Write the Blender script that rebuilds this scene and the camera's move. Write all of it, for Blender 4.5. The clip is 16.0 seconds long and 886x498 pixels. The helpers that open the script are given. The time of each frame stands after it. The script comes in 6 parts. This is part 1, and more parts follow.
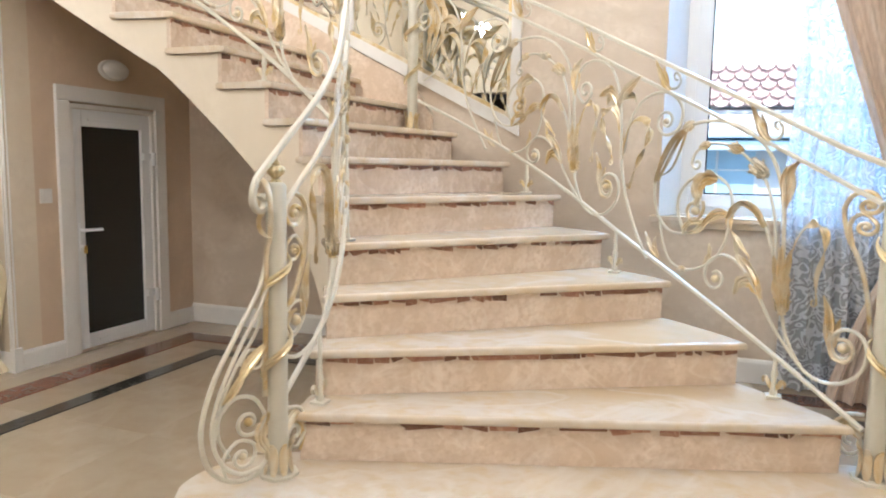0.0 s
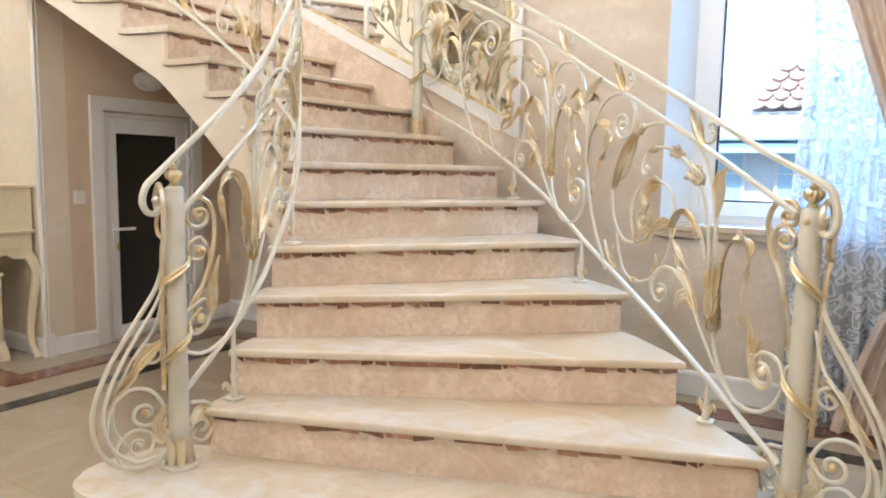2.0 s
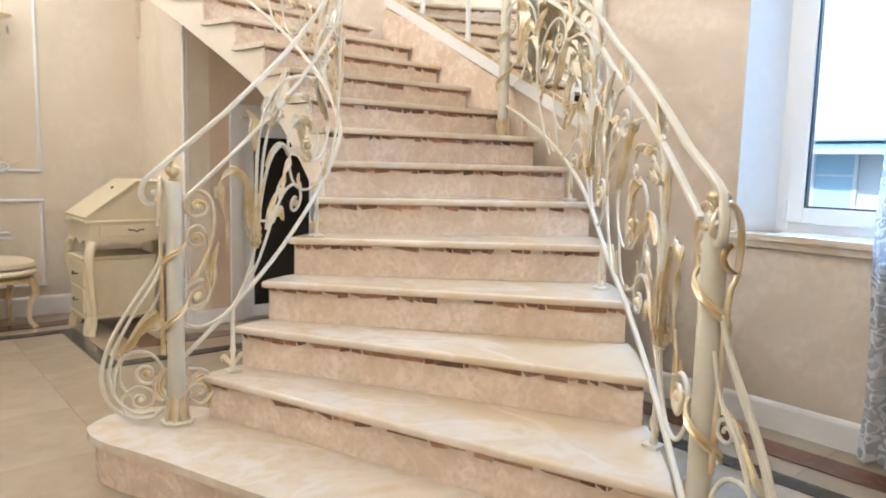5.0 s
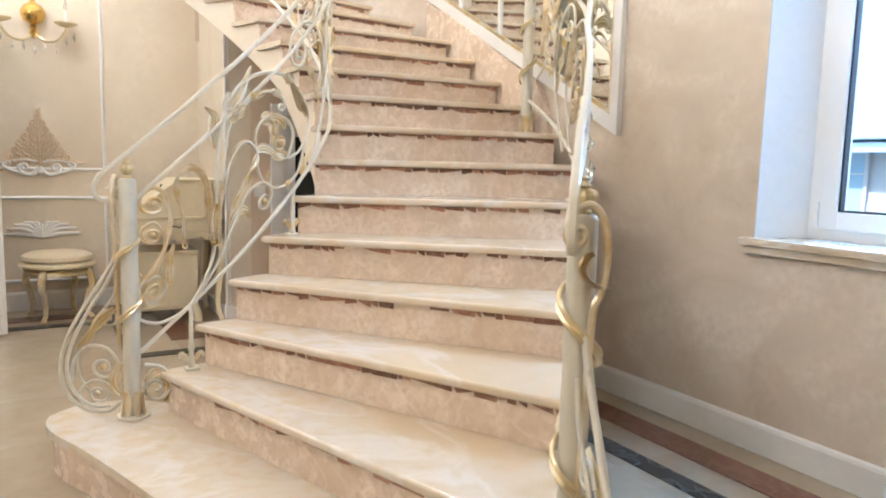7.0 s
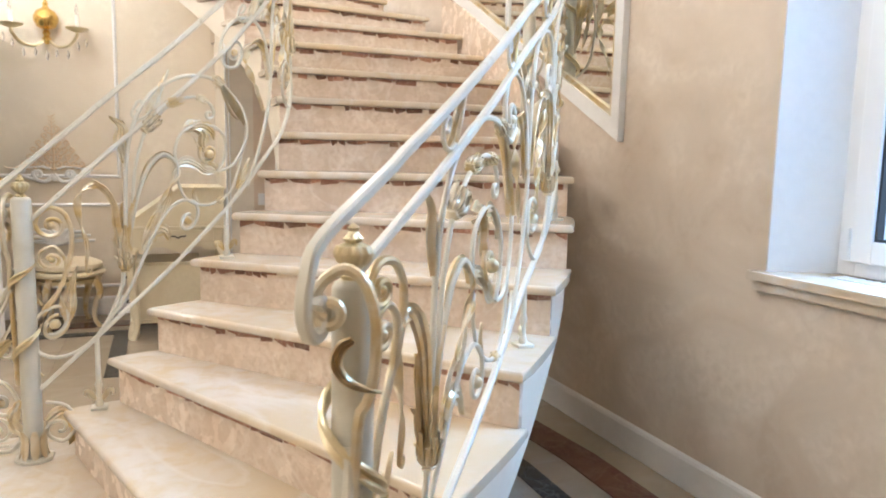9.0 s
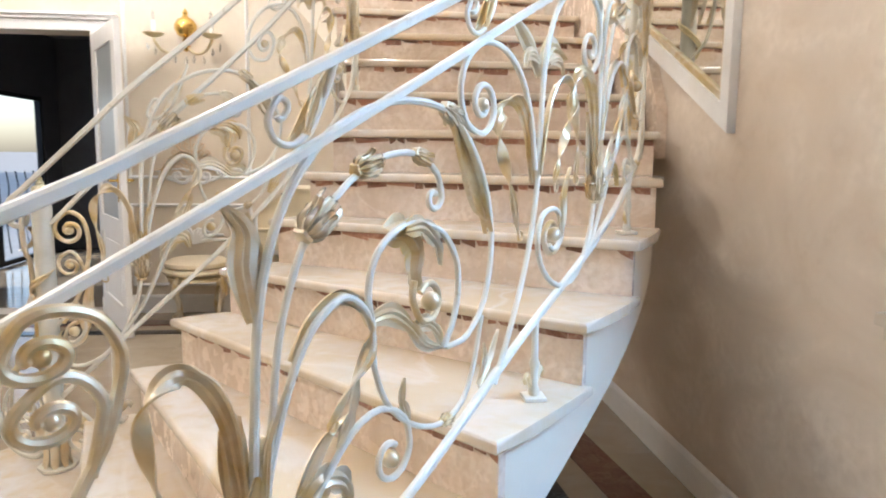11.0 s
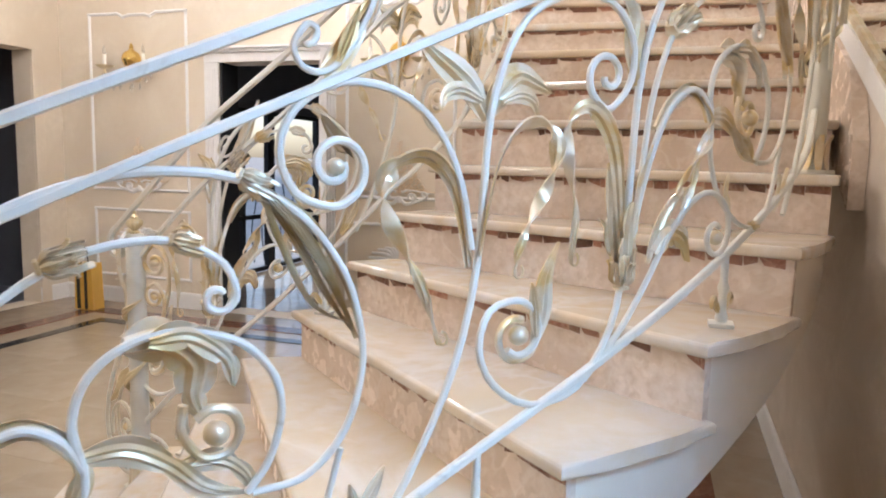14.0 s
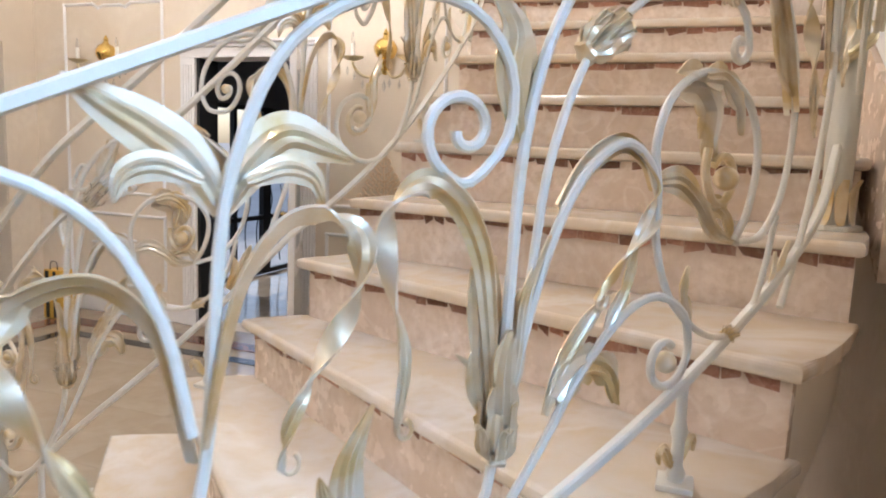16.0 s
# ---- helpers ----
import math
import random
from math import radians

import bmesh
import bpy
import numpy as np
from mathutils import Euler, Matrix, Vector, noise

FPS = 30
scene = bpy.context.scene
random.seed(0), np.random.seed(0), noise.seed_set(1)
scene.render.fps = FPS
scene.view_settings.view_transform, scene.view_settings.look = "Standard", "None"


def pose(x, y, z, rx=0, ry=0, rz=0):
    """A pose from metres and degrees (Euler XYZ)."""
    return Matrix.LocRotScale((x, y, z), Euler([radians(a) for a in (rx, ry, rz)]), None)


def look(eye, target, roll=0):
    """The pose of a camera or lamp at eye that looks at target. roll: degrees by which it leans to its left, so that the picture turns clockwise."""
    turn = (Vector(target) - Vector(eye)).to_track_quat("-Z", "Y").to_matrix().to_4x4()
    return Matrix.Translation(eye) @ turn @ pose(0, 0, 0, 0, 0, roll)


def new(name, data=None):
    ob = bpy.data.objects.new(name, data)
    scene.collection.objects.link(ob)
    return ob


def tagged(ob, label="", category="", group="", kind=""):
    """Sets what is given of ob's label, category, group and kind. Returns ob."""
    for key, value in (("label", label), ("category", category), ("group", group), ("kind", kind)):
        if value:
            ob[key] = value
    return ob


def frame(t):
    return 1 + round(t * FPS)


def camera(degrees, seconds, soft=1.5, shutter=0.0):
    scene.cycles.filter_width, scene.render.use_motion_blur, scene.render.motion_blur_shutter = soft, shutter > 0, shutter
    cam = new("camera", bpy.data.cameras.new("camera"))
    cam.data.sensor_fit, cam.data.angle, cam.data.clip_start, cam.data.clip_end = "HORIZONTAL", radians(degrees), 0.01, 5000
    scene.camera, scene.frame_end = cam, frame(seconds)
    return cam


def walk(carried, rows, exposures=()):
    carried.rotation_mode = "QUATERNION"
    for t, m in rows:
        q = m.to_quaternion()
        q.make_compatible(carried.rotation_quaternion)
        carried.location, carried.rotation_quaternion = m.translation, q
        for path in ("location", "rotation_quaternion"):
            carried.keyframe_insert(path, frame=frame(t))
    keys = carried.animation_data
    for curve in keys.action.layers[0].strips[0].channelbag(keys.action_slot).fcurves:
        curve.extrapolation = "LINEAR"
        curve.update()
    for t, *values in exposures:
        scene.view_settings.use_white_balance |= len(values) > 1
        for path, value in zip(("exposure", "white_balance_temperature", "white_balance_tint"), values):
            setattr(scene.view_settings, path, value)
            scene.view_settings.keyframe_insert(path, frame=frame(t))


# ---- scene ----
cam = camera(64.5, 16.0, soft=1.9, shutter=0.4)
PATH = [
    (0, (0.989, -3.985, 1.116), (0.301, -2.122, 0.886), 1.0),
    (0.5, (1.154, -3.902, 1.139), (0.412, -2.059, 0.909), 1.0),
    (1, (1.317, -3.821, 1.149), (0.491, -2.015, 0.919), 1.0),
    (1.5, (1.494, -3.744, 1.137), (0.55, -1.995, 0.911), 1.0),
    (2, (1.627, -3.668, 1.134), (0.624, -1.953, 0.908), 1.1),
    (2.5, (1.774, -3.585, 1.153), (0.667, -1.935, 0.925), 1.2),
    (3, (1.945, -3.515, 1.154), (0.743, -1.932, 0.928), 1.1),
    (3.5, (2.088, -3.454, 1.145), (0.771, -1.966, 0.919), 1.3),
    (4, (2.198, -3.338, 1.135), (0.82, -1.907, 0.901), 1.2),
    (4.5, (2.293, -3.225, 1.137), (0.843, -1.868, 0.904), 1.3),
    (7, (2.602, -2.479, 1.14), (0.878, -1.493, 0.902), 1.4),
    (7.5, (2.628, -2.326, 1.163), (0.856, -1.43, 0.923), 1.4),
    (8, (2.596, -2.151, 1.189), (0.786, -1.339, 0.941), 1.4),
    (8.5, (2.522, -1.967, 1.202), (0.698, -1.185, 0.956), 1.3),
    (9, (2.455, -1.788, 1.215), (0.616, -1.043, 0.962), 1.2),
    (9.5, (2.384, -1.617, 1.192), (0.495, -1.008, 0.95), 1.4),
    (10, (2.317, -1.457, 1.208), (0.397, -0.958, 0.954), 1.0),
    (12.5, (1.958, -0.767, 1.235), (-0.006, -1.05, 0.985), 1.1),
    (13, (1.882, -0.643, 1.273), (-0.061, -1.046, 1.022), 1.1),
    (13.5, (1.816, -0.56, 1.306), (-0.102, -1.067, 1.057), 1.2),
    (14, (1.723, -0.5, 1.331), (-0.166, -1.109, 1.083), 1.4),
    (14.5, (1.576, -0.436, 1.368), (-0.293, -1.097, 1.107), 1.4),
    (15, (1.436, -0.41, 1.41), (-0.427, -1.077, 1.126), 1.9),
    (15.5, (1.293, -0.378, 1.432), (-0.562, -1.072, 1.156), 1.7),
    (16, (1.149, -0.374, 1.462), (-0.709, -1.062, 1.186), 2.3),
]
walk(cam, [(t, look(eye, target, roll)) for t, eye, target, roll in PATH], exposures=[(0.0, 0.98, 5850, 8), (10.0, 1.02, 5920, 9), (12.5, 0.88, 6020, 13), (16.0, 0.68, 6050, 15)])

# ---- world and light ----
world = bpy.data.worlds.new("world")
scene.world = world
world.use_nodes = True
wn = world.node_tree.nodes
sky = wn.new("ShaderNodeTexSky")
sky.sky_type = "NISHITA"
sky.sun_disc = False
sky.sun_elevation = radians(38)
sky.sun_rotation = radians(180)
sky.dust_density = 2.0
wn["Background"].inputs[1].default_value = 0.15
world.node_tree.links.new(sky.outputs[0], wn["Background"].inputs[0])

sun_data = bpy.data.lights.new("sun", "SUN")
sun_data.energy, sun_data.angle, sun_data.color = 2.2, radians(0.6), (1.0, 0.95, 0.88)
sun = new("sun", sun_data)
sun.matrix_world = look((0, -30, 24), (0, 0, 0))


def area_lamp(name, m, w, h, energy, color, spread=180):
    d = bpy.data.lights.new(name, "AREA")
    d.shape, d.size, d.size_y, d.energy, d.color, d.spread = "RECTANGLE", w, h, energy, color, radians(spread)
    ob = new(name, d)
    ob.matrix_world = m
    return ob


# daylight that falls in through the window beside the stairs
area_lamp("window_daylight", look((1.45, 1.05, 2.95), (1.25, -1.6, 0.5)), 1.9, 1.3, 112, (0.34, 0.61, 1.0))
# unseen lamps added to fill the hall; two hang low for the stair nook
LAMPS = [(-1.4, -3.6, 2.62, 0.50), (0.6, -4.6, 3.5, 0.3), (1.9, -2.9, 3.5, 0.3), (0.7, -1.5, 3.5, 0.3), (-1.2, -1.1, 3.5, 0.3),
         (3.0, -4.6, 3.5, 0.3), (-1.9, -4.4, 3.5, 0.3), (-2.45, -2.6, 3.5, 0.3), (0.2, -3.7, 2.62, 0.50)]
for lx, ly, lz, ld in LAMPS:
    d = bpy.data.lights.new("unseen_hall_lamp", "POINT")
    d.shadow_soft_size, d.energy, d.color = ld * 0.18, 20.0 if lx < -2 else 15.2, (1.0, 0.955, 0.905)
    lamp = new("unseen_hall_lamp", d)
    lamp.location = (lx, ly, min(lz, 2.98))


# ---- materials ----
def mat(name, base, rough=0.5, metal=0.0):
    m = bpy.data.materials.new(name)
    m.use_nodes = True
    b = m.node_tree.nodes["Principled BSDF"]
    b.inputs["Base Color"].default_value = (*base, 1)
    b.inputs["Roughness"].default_value = rough
    b.inputs["Metallic"].default_value = metal
    return m, m.node_tree, b


def mixed(nt, fac, a, b):
    n = nt.nodes.new("ShaderNodeMix")
    n.data_type = "RGBA"
    nt.links.new(fac, n.inputs[0])
    for i, c in ((6, a), (7, b)):
        if isinstance(c, tuple):
            n.inputs[i].default_value = (*c, 1)
        else:
            nt.links.new(c, n.inputs[i])
    return n.outputs[2]


def noise_fac(nt, scale, detail=4, lo=0.35, hi=0.65, distortion=0.0, stretch=None, seed=0.0):
    tc = nt.nodes.new("ShaderNodeTexCoord")
    mp = nt.nodes.new("ShaderNodeMapping")
    nt.links.new(tc.outputs["Object"], mp.inputs[0])
    mp.inputs["Location"].default_value = (seed, seed * 0.7, seed * 1.3)
    if stretch:
        mp.inputs["Scale"].default_value = stretch
    n = nt.nodes.new("ShaderNodeTexNoise")
    n.inputs["Scale"].default_value, n.inputs["Detail"].default_value = scale, detail
    n.inputs["Distortion"].default_value = distortion
    nt.links.new(mp.outputs[0], n.inputs["Vector"])
    r = nt.nodes.new("ShaderNodeMapRange")
    r.inputs[1].default_value, r.inputs[2].default_value = lo, hi
    nt.links.new(n.outputs[0], r.inputs[0])
    return r.outputs[0]


def bump(nt, b, height, strength=0.2, dist=0.003):
    n = nt.nodes.new("ShaderNodeBump")
    n.inputs["Strength"].default_value, n.inputs["Distance"].default_value = strength, dist
    nt.links.new(height, n.inputs["Height"])
    nt.links.new(n.outputs[0], b.inputs["Normal"])


def random_shift(nt, color, amount):
    oi = nt.nodes.new("ShaderNodeObjectInfo")
    r = nt.nodes.new("ShaderNodeMapRange")
    r.inputs[3].default_value, r.inputs[4].default_value = 1 - amount, 1 + amount
    nt.links.new(oi.outputs["Random"], r.inputs[0])
    h = nt.nodes.new("ShaderNodeHueSaturation")
    nt.links.new(r.outputs[0], h.inputs["Value"])
    nt.links.new(color, h.inputs["Color"])
    return h.outputs[0]


def marble(name, a, b, vein, rough, scale=3.0, vein_scale=2.2, vein_amt=0.5, shift=0.05):
    m, nt, p = mat(name, a, rough)
    base = mixed(nt, noise_fac(nt, scale, 6, 0.36, 0.66, 0.6), a, b)
    fine = mixed(nt, noise_fac(nt, scale * 9, 5, 0.40, 0.72, 0.3, seed=3), base, b)
    tc = nt.nodes.new("ShaderNodeTexCoord")
    n = nt.nodes.new("ShaderNodeTexNoise")
    n.inputs["Scale"].default_value, n.inputs["Detail"].default_value, n.inputs["Distortion"].default_value = vein_scale, 8, 1.2
    nt.links.new(tc.outputs["Object"], n.inputs["Vector"])
    d = nt.nodes.new("ShaderNodeMath")
    d.operation = "SUBTRACT"
    d.inputs[1].default_value = 0.5
    nt.links.new(n.outputs[0], d.inputs[0])
    ab = nt.nodes.new("ShaderNodeMath")
    ab.operation = "ABSOLUTE"
    nt.links.new(d.outputs[0], ab.inputs[0])
    r = nt.nodes.new("ShaderNodeMapRange")
    r.inputs[1].default_value, r.inputs[2].default_value = 0.0, 0.03
    r.inputs[3].default_value, r.inputs[4].default_value = vein_amt, 0.0
    nt.links.new(ab.outputs[0], r.inputs[0])
    col = mixed(nt, r.outputs[0], fine, vein)
    nt.links.new(random_shift(nt, col, shift), p.inputs["Base Color"])
    rr = noise_fac(nt, scale * 3, 3, 0.3, 0.7, seed=8)
    q = nt.nodes.new("ShaderNodeMapRange")
    q.inputs[3].default_value, q.inputs[4].default_value = rough * 0.8, rough * 1.35
    nt.links.new(rr, q.inputs[0])
    nt.links.new(q.outputs[0], p.inputs["Roughness"])
    return m


def plaster(name, a, b, rough=0.55, scale=1.6, relief=0.15, stretch=(1, 1, 1.0)):
    m, nt, p = mat(name, a, rough)
    big = noise_fac(nt, scale, 5, 0.38, 0.64, 1.4, stretch)
    small = noise_fac(nt, scale * 14, 4, 0.35, 0.75, 0.5, seed=5)
    c = mixed(nt, big, a, b)
    mid = tuple((x + y) / 2 * 0.97 for x, y in zip(a, b))
    nt.links.new(mixed(nt, small, c, mid), p.inputs["Base Color"])
    bump(nt, p, small, relief, 0.002)
    return m


def patina(name, paint, gold, lo, hi, rough=0.4, scale=22):
    m, nt, p = mat(name, paint, rough)
    f = noise_fac(nt, scale, 4, lo, hi, 0.8)
    nt.links.new(mixed(nt, f, paint, gold), p.inputs["Base Color"])
    mm = nt.nodes.new("ShaderNodeMath")
    mm.operation = "MULTIPLY"
    mm.inputs[1].default_value = 0.5
    nt.links.new(f, mm.inputs[0])
    nt.links.new(mm.outputs[0], p.inputs["Metallic"])
    bump(nt, p, noise_fac(nt, 140, 3, 0.3, 0.7), 0.12, 0.001)
    return m


CREAM = (0.64, 0.60, 0.50)
GOLD = (0.58, 0.46, 0.26)
M_TREAD = marble("tread_marble", (0.675, 0.61, 0.535), (0.625, 0.50, 0.34), (0.76, 0.72, 0.66), 0.13, 1.7, 1.3, 0.4)
M_RISER = marble("riser_marble", (0.76, 0.635, 0.52), (0.63, 0.49, 0.365), (0.84, 0.77, 0.68), 0.24, 5.5, 3.4, 0.28)
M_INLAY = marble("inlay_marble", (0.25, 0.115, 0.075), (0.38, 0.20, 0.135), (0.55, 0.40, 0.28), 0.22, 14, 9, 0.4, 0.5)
M_FLOOR = marble("floor_marble", (0.40, 0.33, 0.24), (0.35, 0.275, 0.19), (0.50, 0.43, 0.34), 0.10, 1.1, 0.9, 0.18, 0.008)
M_BAND_RED = marble("red_band_marble", (0.12, 0.048, 0.03), (0.18, 0.08, 0.05), (0.34, 0.2, 0.14), 0.16, 6, 5, 0.22, 0.15)
M_BAND_DARK = marble("dark_band_marble", (0.025, 0.025, 0.023), (0.04, 0.04, 0.037), (0.25, 0.24, 0.22), 0.16, 6, 5, 0.35, 0.15)
M_WALL = plaster("beige_plaster", (0.71, 0.61, 0.50), (0.565, 0.455, 0.345), 0.36, 1.9, 0.12, (1, 1, 1.5))
M_NOOK = plaster("tan_plaster", (0.69, 0.54, 0.40), (0.61, 0.465, 0.335), 0.5, 1.8)
M_CREAMWALL = plaster("cream_plaster", (0.74, 0.65, 0.52), (0.67, 0.565, 0.43), 0.5, 1.2)
M_STRINGER = plaster("stringer_plaster", (0.74, 0.66, 0.54), (0.70, 0.61, 0.48), 0.45, 2.0, 0.08)
M_CEIL = plaster("ceiling_paint", (0.80, 0.78, 0.74), (0.78, 0.75, 0.70), 0.7, 1.0, 0.05)
M_WHITE = plaster("white_paint", (0.80, 0.78, 0.75), (0.76, 0.735, 0.70), 0.35, 6.0, 0.04)
M_REVEAL = plaster("reveal_paint", (0.80, 0.80, 0.79), (0.76, 0.76, 0.75), 0.5, 2.0, 0.05)
M_METAL = patina("cream_painted_iron", CREAM, (0.46, 0.40, 0.28), 0.62, 0.86, 0.36)
M_POST = patina("cream_painted_post", (0.56, 0.525, 0.43), (0.51, 0.47, 0.37), 0.5, 0.8, 0.42, 12)
M_LEAF = patina("gilded_iron_leaf", (0.74, 0.67, 0.53), (0.62, 0.46, 0.22), 0.38, 0.64, 0.30, 11)
M_GOLD = patina("antique_gold", (0.74, 0.64, 0.42), (0.60, 0.49, 0.29), 0.40, 0.75, 0.28, 14)
M_GOLD.node_tree.nodes["Principled BSDF"].inputs["Metallic"].default_value = 0.9
for lk in list(M_GOLD.node_tree.links):
    if lk.to_socket.name == "Metallic":
        M_GOLD.node_tree.links.remove(lk)
# crevice shade painted into the hollows of leaves and gold, brown like an antique wash
for lk in list(M_LEAF.node_tree.links):
    if lk.to_socket.name == "Metallic":
        M_LEAF.node_tree.links.remove(lk)
M_LEAF.node_tree.nodes["Principled BSDF"].inputs["Metallic"].default_value = 0.6
for M_SHADED in (M_LEAF, M_GOLD):
    nt, p = M_SHADED.node_tree, M_SHADED.node_tree.nodes["Principled BSDF"]
    # pointiness picks the hollows whose colour is darkened as shade
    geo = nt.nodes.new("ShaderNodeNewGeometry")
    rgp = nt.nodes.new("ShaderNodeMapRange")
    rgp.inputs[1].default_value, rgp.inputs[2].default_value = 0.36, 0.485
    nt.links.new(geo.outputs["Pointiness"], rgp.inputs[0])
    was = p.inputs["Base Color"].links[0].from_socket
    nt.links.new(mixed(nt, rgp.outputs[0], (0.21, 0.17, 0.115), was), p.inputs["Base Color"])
M_BRASS = mat("polished_brass", (0.80, 0.55, 0.18), 0.18, 1.0)[0]
M_MIRROR = mat("mirror_silver", (0.80, 0.82, 0.80), 0.015, 1.0)[0]
M_DARK = mat("dark_glass", (0.022, 0.022, 0.018), 0.22)[0]
M_BLACK = mat("black_iron", (0.02, 0.02, 0.02), 0.4, 0.3)[0]
M_PVC = mat("window_frame_plastic", (0.80, 0.81, 0.82), 0.28)[0]
M_GASKET = mat("rubber_gasket", (0.02, 0.02, 0.022), 0.6)[0]
M_DESK = plaster("ivory_furniture_paint", (0.76, 0.66, 0.46), (0.71, 0.60, 0.40), 0.38, 3.0, 0.06)
M_CUSHION = plaster("ivory_upholstery", (0.72, 0.62, 0.45), (0.66, 0.55, 0.38), 0.7, 30.0, 0.2)
M_GLASS, _nt, _p = mat("window_glass", (0.95, 0.97, 0.98), 0.0)
_p.inputs["Transmission Weight"].default_value = 1.0
_p.inputs["IOR"].default_value = 1.02


# ---- mesh helpers ----
def finish(name, bm, material, smooth=True, angle=40):
    me = bpy.data.meshes.new(name)
    bmesh.ops.recalc_face_normals(bm, faces=bm.faces)
    bm.to_mesh(me)
    bm.free()
    for m in material if isinstance(material, (list, tuple)) else [material]:
        me.materials.append(m)
    if smooth:
        me.shade_smooth()
        me.set_sharp_from_angle(angle=radians(angle))
    return me


def thing(name, bm, material, label="", category="", group="", kind="", smooth=True, m=None):
    ob = new(name, finish(name, bm, material, smooth))
    if m is not None:
        ob.matrix_world = m
    return tagged(ob, label, category, group, kind)


def empty(name, at=(0, 0, 0), label="", category="", group="", kind=""):
    ob = new(name)
    ob.location = at
    ob.empty_display_size = 0.05
    bpy.context.view_layer.update()
    return tagged(ob, label, category, group, kind)


def world_of(ob):
    m = ob.matrix_basis.copy()
    while ob.parent:
        m = ob.parent.matrix_basis @ m
        ob = ob.parent
    return m


def part(name, bm, material, parent, label="", smooth=True):
    """bm in world coordinates, hung under parent."""
    bmesh.ops.transform(bm, matrix=world_of(parent).inverted(), verts=bm.verts)
    ob = new(name, finish(name, bm, material, smooth))
    ob.parent = parent
    return tagged(ob, label)


def box(x0, x1, y0, y1, z0, z1, bev=0.0, bm=None):
    own = bm is None
    b = bmesh.new()
    bmesh.ops.create_cube(b, size=1)
    for v in b.verts:
        v.co = Vector((x0 + (v.co.x + 0.5) * (x1 - x0), y0 + (v.co.y + 0.5) * (y1 - y0), z0 + (v.co.z + 0.5) * (z1 - z0)))
    if bev > 0:
        bmesh.ops.bevel(b, geom=b.edges[:], offset=bev, segments=2, affect="EDGES", profile=0.7)
    if own:
        return b
    join(bm, b)
    return bm


def join(bm, other):
    me = bpy.data.meshes.new("tmp")
    other.to_mesh(me)
    other.free()
    bm.from_mesh(me)
    bpy.data.meshes.remove(me)


def catmull(pts, n=8):
    P = [Vector(p) for p in pts]
    P = [P[0] * 2 - P[1]] + P + [P[-1] * 2 - P[-2]]
    out = []
    for i in range(1, len(P) - 2):
        a, b, c, d = P[i - 1:i + 3]
        for k in range(n):
            t = k / n
            out.append(0.5 * ((2 * b) + (c - a) * t + (2 * a - 5 * b + 4 * c - d) * t * t + (3 * b - a - 3 * c + d) * t ** 3))
    out.append(P[-2])
    return out


def frames(path, up=None):
    T = []
    for i in range(len(path)):
        t = path[min(i + 1, len(path) - 1)] - path[max(i - 1, 0)]
        T.append(t.normalized() if t.length > 1e-9 else (T[-1] if T else Vector((0, 0, 1))))
    n = up or Vector((0, 0, 1))
    n = n - T[0] * n.dot(T[0])
    if n.length < 1e-3:
        n = T[0].orthogonal()
    n.normalize()
    out = []
    for i, t in enumerate(T):
        ref = up if up is not None else n
        m = ref - t * ref.dot(t)
        if m.length < 0.05:
            m = n - t * n.dot(t)
        n = m.normalized()
        out.append((t, n, t.cross(n)))
    return out


def sweep(path, profile, bm=None, scale=None, up=None, caps=True):
    """Profile [(a, b)...] along path; a along the up normal, b sideways."""
    b = bm or bmesh.new()
    rings = []
    for i, (p, (t, n, s)) in enumerate(zip(path, frames(path, up))):
        k = 1.0 if scale is None else scale(i / max(1, len(path) - 1))
        rings.append([b.verts.new(p + (n * q[0] + s * q[1]) * k) for q in profile])
    m = len(profile)
    for r0, r1 in zip(rings, rings[1:]):
        for j in range(m):
            b.faces.new((r0[j], r0[(j + 1) % m], r1[(j + 1) % m], r1[j]))
    if caps:
        b.faces.new(rings[0][::-1])
        b.faces.new(rings[-1])
    return b


def ring(r, n=8, ry=None):
    return [(r * math.cos(2 * math.pi * i / n), (ry or r) * math.sin(2 * math.pi * i / n)) for i in range(n)]


def lathe(profile, at=(0, 0, 0), n=24, lobes=0, depth=0.0, bm=None, axis=None):
    """profile [(r, z)...] turned round z at a place."""
    b = bm or bmesh.new()
    rot = Matrix.Identity(3) if axis is None else Vector((0, 0, 1)).rotation_difference(Vector(axis)).to_matrix()
    rings = []
    for r, z in profile:
        row = []
        for i in range(n):
            a = 2 * math.pi * i / n
            rr = r * (1 + depth * math.cos(lobes * a)) if lobes else r
            row.append(b.verts.new(Vector(at) + rot @ Vector((rr * math.cos(a), rr * math.sin(a), z))))
        rings.append(row)
    for r0, r1 in zip(rings, rings[1:]):
        for i in range(n):
            b.faces.new((r0[i], r0[(i + 1) % n], r1[(i + 1) % n], r1[i]))
    b.faces.new(rings[0][::-1])
    b.faces.new(rings[-1])
    return b


